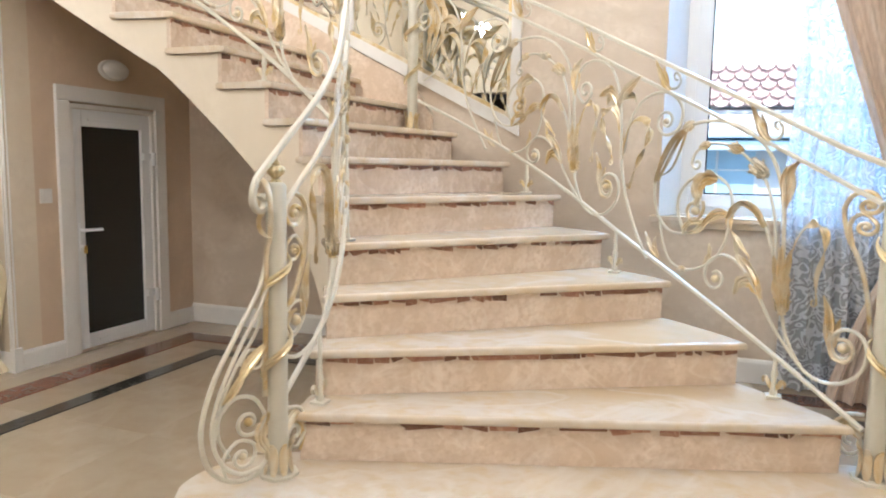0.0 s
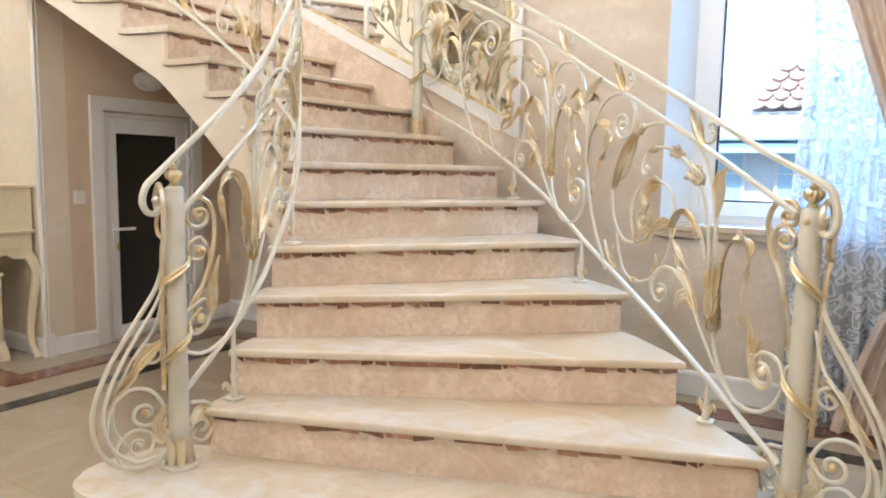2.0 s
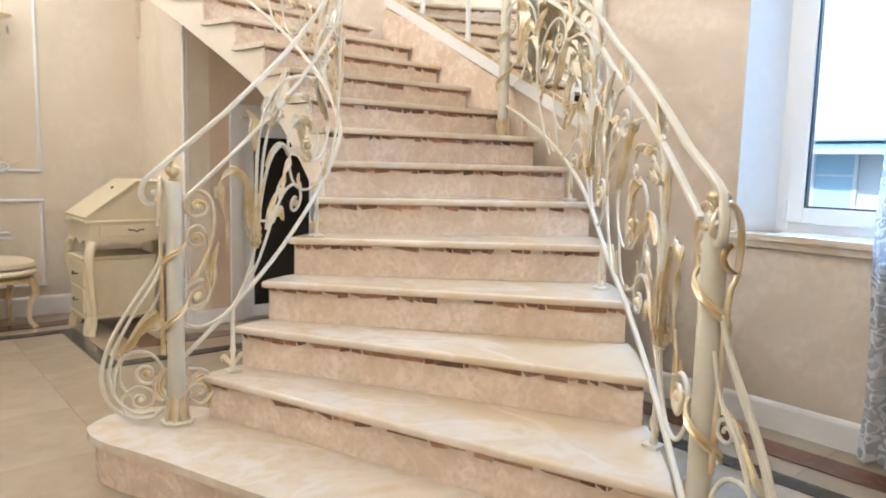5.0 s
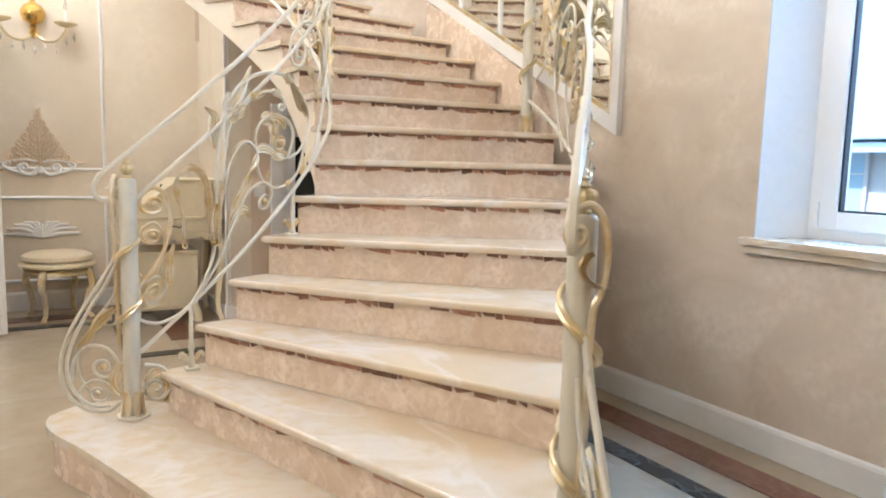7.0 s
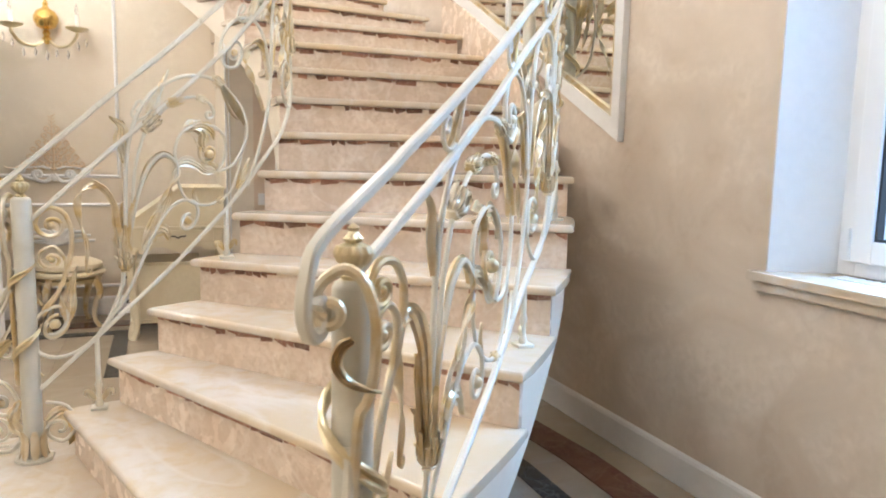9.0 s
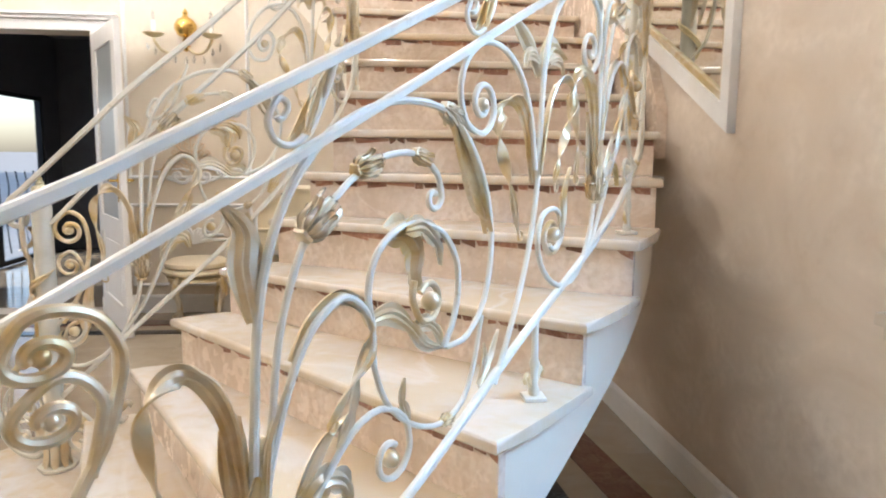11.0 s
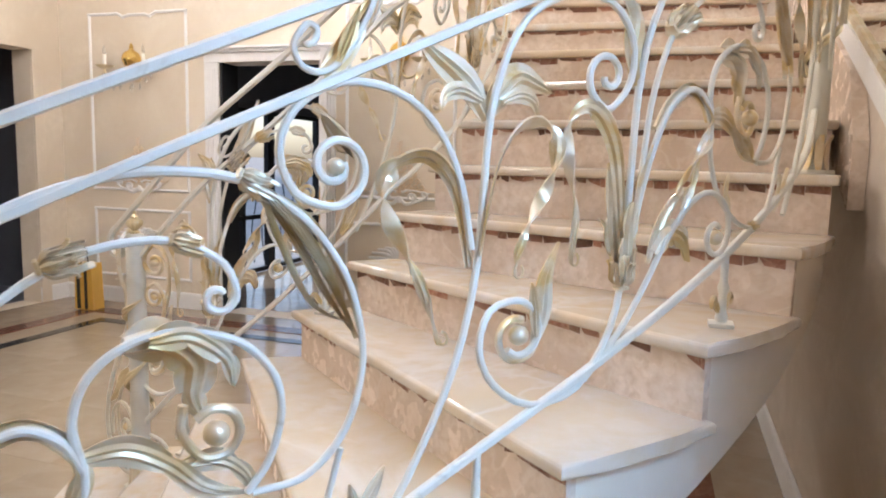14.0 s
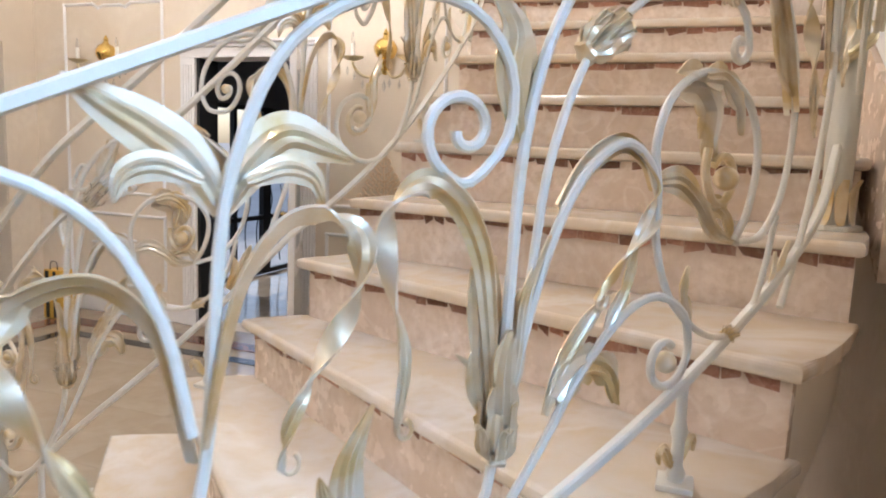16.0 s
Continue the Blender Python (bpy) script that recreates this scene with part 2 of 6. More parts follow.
def prism(poly, z0, z1, bev=0.0, bm=None):
    """Upright prism over a plan polygon."""
    b = bmesh.new()
    lo = [b.verts.new((x, y, z0)) for x, y in poly]
    hi = [b.verts.new((x, y, z1)) for x, y in poly]
    n = len(poly)
    for i in range(n):
        b.faces.new((lo[i], lo[(i + 1) % n], hi[(i + 1) % n], hi[i]))
    b.faces.new(lo[::-1])
    top = b.faces.new(hi)
    if bev > 0:
        es = [e for e in b.edges if abs(e.verts[0].co.z - e.verts[1].co.z) < 1e-6]
        bmesh.ops.bevel(b, geom=es, offset=bev, segments=3, affect="EDGES", profile=0.5)
    if bm is None:
        return b
    join(bm, b)
    return bm


def slab(poly, normal_axis, a0, a1, bm=None):
    """Prism over a polygon in a vertical plane: normal_axis 'y' takes (x, z), 'x' takes (y, z)."""
    b = bm or bmesh.new()
    put = (lambda p, a: (p[0], a, p[1])) if normal_axis == "y" else (lambda p, a: (a, p[0], p[1]))
    lo = [b.verts.new(put(p, a0)) for p in poly]
    hi = [b.verts.new(put(p, a1)) for p in poly]
    n = len(poly)
    for i in range(n):
        b.faces.new((lo[i], lo[(i + 1) % n], hi[(i + 1) % n], hi[i]))
    b.faces.new(lo[::-1])
    b.faces.new(hi)
    return b


# ---- setting: walls, floor, ceiling ----
RISE = 0.165
NORTH, WEST, SOUTH, EAST, TOP = 0.03, -3.33, -5.77, 4.2, 3.60


def holed_wall(name, axis, face, thick, a0, a1, z0, z1, holes, material, label):
    """Wall with rectangular openings (a0, a1, z0, z1); face is the room side, thick goes outward."""
    bm = bmesh.new()
    cuts = sorted({a0, a1, *[h[0] for h in holes], *[h[1] for h in holes]})
    for c0, c1 in zip(cuts, cuts[1:]):
        mid = (c0 + c1) / 2
        spans, z = [], z0
        for h in sorted([h for h in holes if h[0] < mid < h[1]], key=lambda h: h[2]):
            if h[2] > z:
                spans.append((z, h[2]))
            z = h[3]
        if z < z1:
            spans.append((z, z1))
        for s0, s1 in spans:
            f0, f1 = sorted((face, face + thick))
            if axis == "y":
                box(c0, c1, f0, f1, s0, s1, 0, bm)
            else:
                box(f0, f1, c0, c1, s0, s1, 0, bm)
    return thing(name, bm, material, label, "wall", kind="structure", smooth=False)


WIN = (0.76, 2.02, 0.875, 2.62)
holed_wall("wall_north", "y", NORTH, 0.38, -2.85, EAST, -0.1, TOP, [WIN], M_WALL, "beige polished plaster wall beside the stairs")
FAR_DOOR = (-4.10, -3.17, 0.0, 2.09)
holed_wall("wall_west", "x", WEST, -0.22, SOUTH - 0.2, -1.20, -0.1, TOP, [FAR_DOOR], M_CREAMWALL, "cream plaster wall with white moulded panels")
SOUTH_GAP = (-3.02, -1.5, 0.0, 2.19)
holed_wall("wall_south", "y", SOUTH, -0.2, WEST - 0.22, EAST + 0.2, -0.1, TOP, [SOUTH_GAP], M_CREAMWALL, "cream plaster wall with a dark opening")
thing("wall_east", box(EAST, EAST + 0.2, SOUTH, NORTH + 0.38, -0.1, TOP), M_CREAMWALL, "plain cream plaster wall", "wall", kind="structure", smooth=False)
NX = -2.385
NOOK_DOOR = (-0.97, -0.32, 0.0, 1.45)
holed_wall("wall_nook", "x", NX, -0.2, -1.20, NORTH, -0.1, 2.05, [NOOK_DOOR], M_NOOK, "tan plaster wall under the stairs")
thing("wall_nook_side", box(WEST - 0.2, NX + 0.002, -1.37, -1.20, -0.1, 2.30), M_CREAMWALL, "cream plaster wall behind the writing desk", "wall", kind="structure", smooth=False)
thing("closet_back", box(-2.98, -2.92, -1.20, NORTH, -0.1, 2.05), M_NOOK, "dark closet wall behind the door", "wall", kind="structure", smooth=False)
thing("ceiling", box(WEST - 0.2, EAST + 0.2, SOUTH - 0.2, NORTH + 0.38, TOP, TOP + 0.15), M_CEIL, "plain white painted ceiling", "ceiling", kind="structure", smooth=False)

# curved wall that follows the upper flight
bm = bmesh.new()
arc = catmull([(-2.05, 0.03, 0), (-2.50, -0.14, 0), (-2.88, -0.45, 0), (-3.13, -0.85, 0), (-3.25, -1.40, 0)], 6)
for p, q in zip(arc, arc[1:]):
    d = (q - p).normalized()
    n = Vector((d.y, -d.x, 0)) * 0.12
    prism([(p.x, p.y), (q.x, q.y), (q.x + n.x, q.y + n.y), (p.x + n.x, p.y + n.y)], 2.05, TOP - 0.002, 0, bm)
thing("wall_curved", bm, M_WALL, "curved beige plaster wall along the upper stairs", "wall", kind="structure", smooth=False)

# floor: bedding, tiles and marble bands
floor = thing("floor", box(WEST - 0.2, EAST, SOUTH - 0.2, NORTH, -0.12, -0.012), M_FLOOR, "polished cream marble floor with dark border bands", "floor", kind="structure", smooth=False)
tile_me = finish("tile", box(-0.2995, 0.2995, -0.2995, 0.2995, -0.010, 0.0, 0.001), M_FLOOR, False)
for i in range(13):
    for j in range(10):
        cx, cy = WEST - 0.18 + 0.3 + i * 0.6, NORTH - 0.31 - j * 0.6
        if cx - 0.3 > EAST or cy + 0.3 < SOUTH:
            continue
        t = new("tile", tile_me)
        t.parent, t.location = floor, (cx, cy, -0.002)


def band(name, pts, width, z, material, label):
    """Marble border band, mitred at its corners, of separate slabs."""
    P = [Vector((*p, 0)) for p in pts]
    off = []
    for i, p in enumerate(P):
        d0 = (p - P[i - 1]).normalized() if i else (P[1] - p).normalized()
        d1 = (P[i + 1] - p).normalized() if i + 1 < len(P) else d0
        n0, n1 = Vector((-d0.y, d0.x, 0)), Vector((-d1.y, d1.x, 0))
        m = (n0 + n1).normalized()
        off.append(m * (width / 2 / max(0.3, m.dot(n0))))
    root = empty(name, (P[0].x, P[0].y, 0), label, "floor band", kind="structure")
    for (p, o), (q, r) in zip(zip(P, off), zip(P[1:], off[1:])):
        cnt = max(1, round((q - p).length / 0.6))
        for k in range(cnt):
            a, b = k / cnt, (k + 1) / cnt
            lo = [(p + o).lerp(q + r, a), (p + o).lerp(q + r, b), (p - o).lerp(q - r, b), (p - o).lerp(q - r, a)]
            c = sum(lo, Vector()) / 4
            lo = [c + (v - c) * 0.9985 for v in lo]
            part("band_slab", prism([(v.x, v.y) for v in lo], -0.004, z), material, root, smooth=False)


band("floor_band_red", [(3.6, -0.20), (0.1, -0.20), (-1.1, -0.33), (-2.07, -0.36), (-2.07, -1.73), (-2.98, -1.73), (-2.98, -5.15), (3.6, -5.15)], 0.155, 0.003, M_BAND_RED, "red-brown polished marble border band")
band("floor_band_dark", [(3.2, -0.475), (0.1, -0.475), (-1.1, -0.58), (-1.70, -0.62), (-1.70, -2.05), (-2.70, -2.05), (-2.70, -4.80), (3.2, -4.80)], 0.095, 0.003, M_BAND_DARK, "black polished marble border band")


def baseboard(a, b, face, z=0.105):
    """White skirting from a to b in plan; face is the outward normal."""
    prof = [(0.0, 0.002), (0.0, 0.016), (z - 0.02, 0.016), (z - 0.008, 0.012), (z, 0.004), (z, 0.002)]
    bm = bmesh.new()
    f = Vector((*face, 0))
    rows = [[bm.verts.new(Vector((*p, 0)) + f * d + Vector((0, 0, h))) for h, d in prof] for p in (a, b)]
    for j in range(len(prof)):
        bm.faces.new((rows[0][j], rows[1][j], rows[1][(j + 1) % len(prof)], rows[0][(j + 1) % len(prof)]))
    bm.faces.new(rows[0])
    bm.faces.new(rows[1][::-1])
    return thing("baseboard", bm, M_WHITE, "white painted skirting board along the wall", "baseboard", kind="structure", smooth=False)


baseboard((-2.46, NORTH), (EAST, NORTH), (0, -1), 0.13)
baseboard((NX, -0.23), (NX, NORTH - 0.02), (1, 0))
baseboard((NX + 0.003, -1.36), (NX + 0.003, -1.06), (1, 0))
baseboard((WEST + 0.02, -1.37), (NX, -1.37), (0, -1))
baseboard((WEST, -3.03), (WEST, -1.42), (1, 0), 0.14)
baseboard((WEST, SOUTH), (WEST, -4.24), (1, 0), 0.14)
baseboard((WEST + 0.02, SOUTH), (-3.02, SOUTH), (0, 1), 0.14)
baseboard((-1.5, SOUTH), (EAST, SOUTH), (0, 1), 0.14)
baseboard((EAST, SOUTH), (EAST, NORTH), (-1, 0), 0.14)


# ---- staircase ----
LEFT = [(-0.19, -2.34), (-0.20, -2.12), (-0.222, -1.974), (-0.250, -1.840), (-0.316, -1.685), (-0.409, -1.524), (-0.500, -1.410), (-0.635, -1.325),
        (-0.83, -1.285), (-1.08, -1.280), (-1.355, -1.292), (-1.628, -1.342), (-1.87, -1.425), (-2.08, -1.54), (-2.26, -1.69), (-2.38, -1.87), (-2.44, -2.06)]
RIGHT = [(1.70, -1.86), (1.467, -1.545), (1.167, -1.226), (0.877, -0.918), (0.584, -0.650), (0.304, -0.418), (-0.022, -0.216), (-0.376, -0.080),
         (-0.70, -0.028), (-1.03, -0.022), (-1.335, -0.022), (-1.65, -0.028), (-2.03, -0.10), (-2.42, -0.27), (-2.75, -0.55), (-2.98, -0.90), (-3.08, -1.30)]
NS = 6
LPATH, RPATH = [catmull([(*p, 0) for p in c], NS) for c in (LEFT, RIGHT)]


def at_s(path, s):
    i = max(0.0, min((s - 1) * NS, len(path) - 1.001))
    k = int(i)
    return path[k].lerp(path[k + 1], i - k)


def soffit(s, side):
    drop = 0.31
    if side == "l":
        drop = 0.30 + 0.085 * max(0.0, 11.2 - s)
    return max(0.001, RISE * s - drop)


STEPS = 16
stairs = empty("staircase", (0.6, -2.0, 0), "curved marble staircase with cream treads and beige risers", "staircase", kind="structure")
# solid body with a smooth soffit, block by block
for k in range(2, STEPS):
    bm = bmesh.new()
    sub = [k + i / 4 for i in range(5)]
    ztop = RISE * k - 0.032
    rows = []
    for s in sub:
        l, r = at_s(LPATH, s), at_s(RPATH, s)
        ac = (r - l).normalized()
        fw = Vector((-ac.y, ac.x, 0)) * 0.035
        l, r = l + ac * 0.022 + fw, r - ac * 0.022 + fw
        row = []
        for i in range(5):
            p = l.lerp(r, i / 4)
            zb = soffit(s, "l") + (soffit(s, "r") - soffit(s, "l")) * i / 4
            row.append((bm.verts.new((p.x, p.y, ztop)), bm.verts.new((p.x, p.y, min(zb, ztop - 0.01)))))
        rows.append(row)
    for a, b in zip(rows, rows[1:]):
        for i in range(4):
            bm.faces.new((a[i][0], a[i + 1][0], b[i + 1][0], b[i][0]))
            bm.faces.new((a[i][1], b[i][1], b[i + 1][1], a[i + 1][1]))
        bm.faces.new((a[0][0], b[0][0], b[0][1], a[0][1]))
        bm.faces.new((a[4][0], a[4][1], b[4][1], b[4][0]))
    for row, flip in ((rows[0], False), (rows[-1], True)):
        for i in range(4):
            q = (row[i][0], row[i][1], row[i + 1][1], row[i + 1][0])
            bm.faces.new(q[::-1] if flip else q)
    part("step_block", bm, M_STRINGER, stairs)


def strip_plan(s0, s1, inset0, inset1, side=0.0):
    """Plan polygon between the nose lines s0 and s1, moved forward by the insets."""
    lo, hi = [], []
    n = 4
    for i in range(n + 1):
        s = s0 + (s1 - s0) * i / n
        l, r = at_s(LPATH, s), at_s(RPATH, s)
        ac = (r - l).normalized()
        ins = inset0 + (inset1 - inset0) * i / n
        fw = Vector((-ac.y, ac.x, 0)) * ins
        lo.append(l + ac * side + fw)
        hi.append(r - ac * side + fw)
    return [(p.x, p.y) for p in lo] + [(p.x, p.y) for p in hi[::-1]]


FIRST_FRONT = [(-0.20, -2.02), (-0.32, -2.09), (-0.405, -2.21), (-0.425, -2.34), (-0.385, -2.455), (-0.275, -2.50), (-0.13, -2.475), (0.10, -2.378),
               (0.90, -2.103), (1.60, -1.87), (1.74, -1.80), (1.785, -1.66), (1.73, -1.53), (1.60, -1.45), (1.45, -1.43)]
front = [(p.x, p.y) for p in catmull([(*p, 0) for p in FIRST_FRONT], 4)]
part("tread", prism(front, RISE - 0.03, RISE, 0.011), M_TREAD, stairs, "wide bottom step with rounded ends", smooth=False)
cen = Vector((0.65, -1.85, 0))
inner = [tuple((Vector((*p, 0)) + (cen - Vector((*p, 0))).normalized() * 0.035)[:2]) for p in front]
part("riser", prism(inner, 0.0, RISE - 0.031), M_RISER, stairs, smooth=False)
for k in range(2, STEPS + 1):
    top = RISE * k
    part("tread", prism(strip_plan(k, min(k + 1, 16.99), 0.0, 0.055, -0.004 if k < 8 else 0.0), top - 0.030, top, 0.011), M_TREAD, stairs, smooth=False)
    l, r = at_s(LPATH, k), at_s(RPATH, k)
    ac = (r - l).normalized()
    fw = Vector((-ac.y, ac.x, 0))
    a, b = l + ac * 0.016, r - ac * 0.016
    quad = [a + fw * 0.030, b + fw * 0.030, b + fw * 0.052, a + fw * 0.052]
    part("riser", prism([(p.x, p.y) for p in quad], top - RISE + 0.0005, top - 0.031), M_RISER, stairs, smooth=False)
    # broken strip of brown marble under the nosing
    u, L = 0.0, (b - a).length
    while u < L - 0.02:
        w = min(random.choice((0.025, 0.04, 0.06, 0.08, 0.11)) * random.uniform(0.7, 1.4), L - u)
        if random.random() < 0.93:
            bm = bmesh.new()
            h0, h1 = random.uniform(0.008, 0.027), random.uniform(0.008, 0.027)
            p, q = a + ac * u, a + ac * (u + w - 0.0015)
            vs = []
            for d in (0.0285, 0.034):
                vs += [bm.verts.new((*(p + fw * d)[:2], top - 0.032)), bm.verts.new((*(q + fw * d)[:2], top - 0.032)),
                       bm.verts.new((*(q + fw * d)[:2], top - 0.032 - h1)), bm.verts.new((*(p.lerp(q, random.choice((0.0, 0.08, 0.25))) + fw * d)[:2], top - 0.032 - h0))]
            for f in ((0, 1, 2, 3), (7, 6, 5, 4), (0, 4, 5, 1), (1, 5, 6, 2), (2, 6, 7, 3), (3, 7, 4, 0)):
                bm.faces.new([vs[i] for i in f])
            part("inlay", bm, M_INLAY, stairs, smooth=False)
        u += w
# marble skirting along the wall, following the upper flight
up_line = [(at_s(RPATH, s).x, RISE * s) for s in (8.6, 9, 10, 11, 12, 13)]
poly = [(x, z + (0.15 if i else 0.0)) for i, (x, z) in enumerate(up_line)] + [(x, z - (0.20 if x < -0.5 else 0.04)) for x, z in up_line[::-1]]
part("wall_skirting", slab(poly, "y", -0.016, NORTH - 0.002), M_RISER, stairs, "beige marble skirting against the wall", smooth=False)

# ---- mirror on the stair wall ----
mirror = empty("wall_mirror", (-0.5, NORTH, 1.5), "large wall mirror with a slanted white frame above the stairs", "mirror")
MS, MX = 0.505, -0.035


def mz(x):
    return 1.287 - MS * x


mp = [(MX - 0.075, mz(MX - 0.075) + 0.10), (MX - 0.075, 3.3), (-2.0, 3.3), (-2.0, mz(-2.0) + 0.10)]
part("mirror_glass", slab(mp, "y", NORTH - 0.012, NORTH - 0.004), M_MIRROR, mirror, "clear silvered mirror glass", smooth=False)
bm = slab([(MX, mz(MX)), (MX, 3.36), (MX - 0.055, 3.36), (MX - 0.055, mz(MX - 0.055) + 0.075)], "y", NORTH - 0.032, NORTH - 0.001)
part("frame_side", bm, M_WHITE, mirror, smooth=False)
bm = slab([(MX, mz(MX)), (MX - 0.055, mz(MX - 0.055) + 0.075), (-2.04, mz(-2.04) + 0.075), (-2.04, mz(-2.04))], "y", NORTH - 0.032, NORTH - 0.001)
part("frame_bottom", bm, M_WHITE, mirror, smooth=False)
bm = slab([(MX - 0.055, mz(MX - 0.055) + 0.075), (MX - 0.055, 3.3), (MX - 0.075, 3.3), (MX - 0.075, mz(MX - 0.075) + 0.10)], "y", NORTH - 0.024, NORTH - 0.003)
slab([(MX - 0.055, mz(MX - 0.055) + 0.075), (MX - 0.075, mz(MX - 0.075) + 0.10), (-2.04, mz(-2.04) + 0.10), (-2.04, mz(-2.04) + 0.075)], "y", NORTH - 0.024, NORTH - 0.003, bm)
part("inner_bead", bm, M_LEAF, mirror, "thin gilded inner bead", smooth=False)
for mx in (-1.12, -1.60):
    part("mullion", box(mx - 0.012, mx + 0.012, NORTH - 0.024, NORTH - 0.003, mz(mx) + 0.08, 3.3), M_WHITE, mirror, smooth=False)

# ---- window by the stairs ----
win = empty("window_1", (1.4, 0.2, 0.9), "white plastic window with deep pale reveals and daylight outside", "window", kind="structure")
x0, x1, z0, z1 = WIN
bm = prism([(x0 - 0.002, NORTH + 0.001), (x0 + 0.10, 0.225), (x0 + 0.10, 0.40), (x0 - 0.002, 0.40)], z0, z1)
part("reveal", bm, M_REVEAL, win, smooth=False)
bm = prism([(x1 + 0.002, NORTH + 0.001), (x1 - 0.10, 0.225), (x1 - 0.10, 0.40), (x1 + 0.002, 0.40)], z0, z1)
part("reveal", bm, M_REVEAL, win, smooth=False)
part("window_sill", box(x0 - 0.045, x1 + 0.045, -0.012, 0.235, z0 - 0.028, z0 + 0.002, 0.006), M_TREAD, win, "cream marble window sill", smooth=False)
part("sill_apron", box(x0 - 0.03, x1 + 0.03, 0.004, NORTH + 0.001, z0 - 0.06, z0 - 0.0285, 0.003), M_TREAD, win, smooth=False)
fx0, fx1, fz0 = x0 + 0.10, x1 - 0.10, z0 + 0.004
for a in ((fx0, fx0 + 0.062, fz0, z1), (fx1 - 0.062, fx1, fz0, z1), (fx0 + 0.062, fx1 - 0.062, fz0, fz0 + 0.055), (fx0 + 0.062, fx1 - 0.062, z1 - 0.06, z1)):
    part("window_frame", box(a[0], a[1], 0.225, 0.295, a[2], a[3], 0.004), M_PVC, win, smooth=False)
sx0, sx1, sz0 = fx0 + 0.055, fx1 - 0.055, fz0 + 0.045
for a in ((sx0, sx0 + 0.07, sz0, z1 - 0.06), (sx1 - 0.07, sx1, sz0, z1 - 0.06), (sx0 + 0.07, sx1 - 0.07, sz0, sz0 + 0.07), (sx0 + 0.07, sx1 - 0.07, z1 - 0.13, z1 - 0.06)):
    part("sash", box(a[0], a[1], 0.205, 0.275, a[2], a[3], 0.006), M_PVC, win, smooth=False)
for a in ((sx0 + 0.07, sx0 + 0.078, sz0 + 0.07, z1 - 0.13), (sx0 + 0.078, sx1 - 0.07, sz0 + 0.07, sz0 + 0.078)):
    part("gasket", box(a[0], a[1], 0.215, 0.245, a[2], a[3]), M_GASKET, win, smooth=False)
pane = part("pane", box(sx0 + 0.07, sx1 - 0.07, 0.236, 0.244, sz0 + 0.07, z1 - 0.13), M_GLASS, win, smooth=False)
pane.visible_shadow = False
for hz in (fz0 + 0.10, z1 - 0.3):
    part("hinge", box(fx0 + 0.035, fx0 + 0.055, 0.195, 0.225, hz - 0.05, hz + 0.05, 0.006), M_PVC, win, smooth=False)
bm = bmesh.new()
for i in range(40):
    gx = x0 + 0.16 + i * 0.026
    box(gx, gx + 0.016, 0.12, 0.19, z0 + 0.0025, z0 + 0.006, 0, bm)
part("vent_grille", bm, M_WHITE, win, "white slotted radiator vent in the sill", smooth=False)


# ---- wrought-iron balustrades ----
class RailPlane:
    """Upright curved sheet over a plan curve: (u, z) gives a place, u in metres along the curve."""

    def __init__(self, plan, bottom):
        self.path = catmull([(*p, 0) for p in plan], 10)
        self.acc = [0.0]
        for a, b in zip(self.path, self.path[1:]):
            self.acc.append(self.acc[-1] + (b - a).length)
        self.length = self.acc[-1]
        self.us, self.zs = zip(*bottom)

    def bottom(self, u):
        if u > self.us[-1]:
            k = (self.zs[-1] - self.zs[-2]) / (self.us[-1] - self.us[-2])
            return self.zs[-1] + k * (u - self.us[-1])
        return float(np.interp(u, self.us, self.zs))

    def at(self, u, z, off=0.0):
        if u <= 0:
            d = (self.path[1] - self.path[0]).normalized()
            p = self.path[0] + d * u
        else:
            i = min(max(0, int(np.searchsorted(self.acc, u)) - 1), len(self.path) - 2)
            d = (self.path[i + 1] - self.path[i]).normalized()
            p = self.path[i] + d * (u - self.acc[i])
        n = Vector((-d.y, d.x, 0))
        return p + n * off + Vector((0, 0, z))

    def normal(self, u):
        return (self.at(u, 0, 1.0) - self.at(u, 0, 0.0)).normalized()


def volute(pts, center, turns, r_end=0.012, cw=None):
    """Appends a spiral about center, which starts at the last point of pts."""
    c, p = Vector((*center, 0)), Vector((*pts[-1], 0))
    prev = Vector((*pts[-2], 0))
    r0, a0 = (p - c).length, math.atan2(p.y - c.y, p.x - c.x)
    cr = (p - prev).cross(c - p).z
    sgn = 1 if cr > 0 else -1
    n = int(turns * 10)
    out = list(pts)
    for i in range(1, n + 1):
        f = i / n
        r = r0 + (r_end - r0) * f ** 0.85
        a = a0 + sgn * 2 * math.pi * turns * f
        out.append((c.x + r * math.cos(a), c.y + r * math.sin(a)))
    return out


def iron(pl, g, pts, parent, r=0.0065, name="scroll", material=None, taper=0.0, off=0.0, n=6):
    path = [pl.at(*g(p), off) for p in pts]
    path = catmull(path, n if len(pts) < 14 else 3)
    r *= 0.9
    sc = (lambda f: 1 - taper * f) if taper else None
    return part(name, sweep(path, ring(r, 8), scale=sc), material or M_METAL, parent)


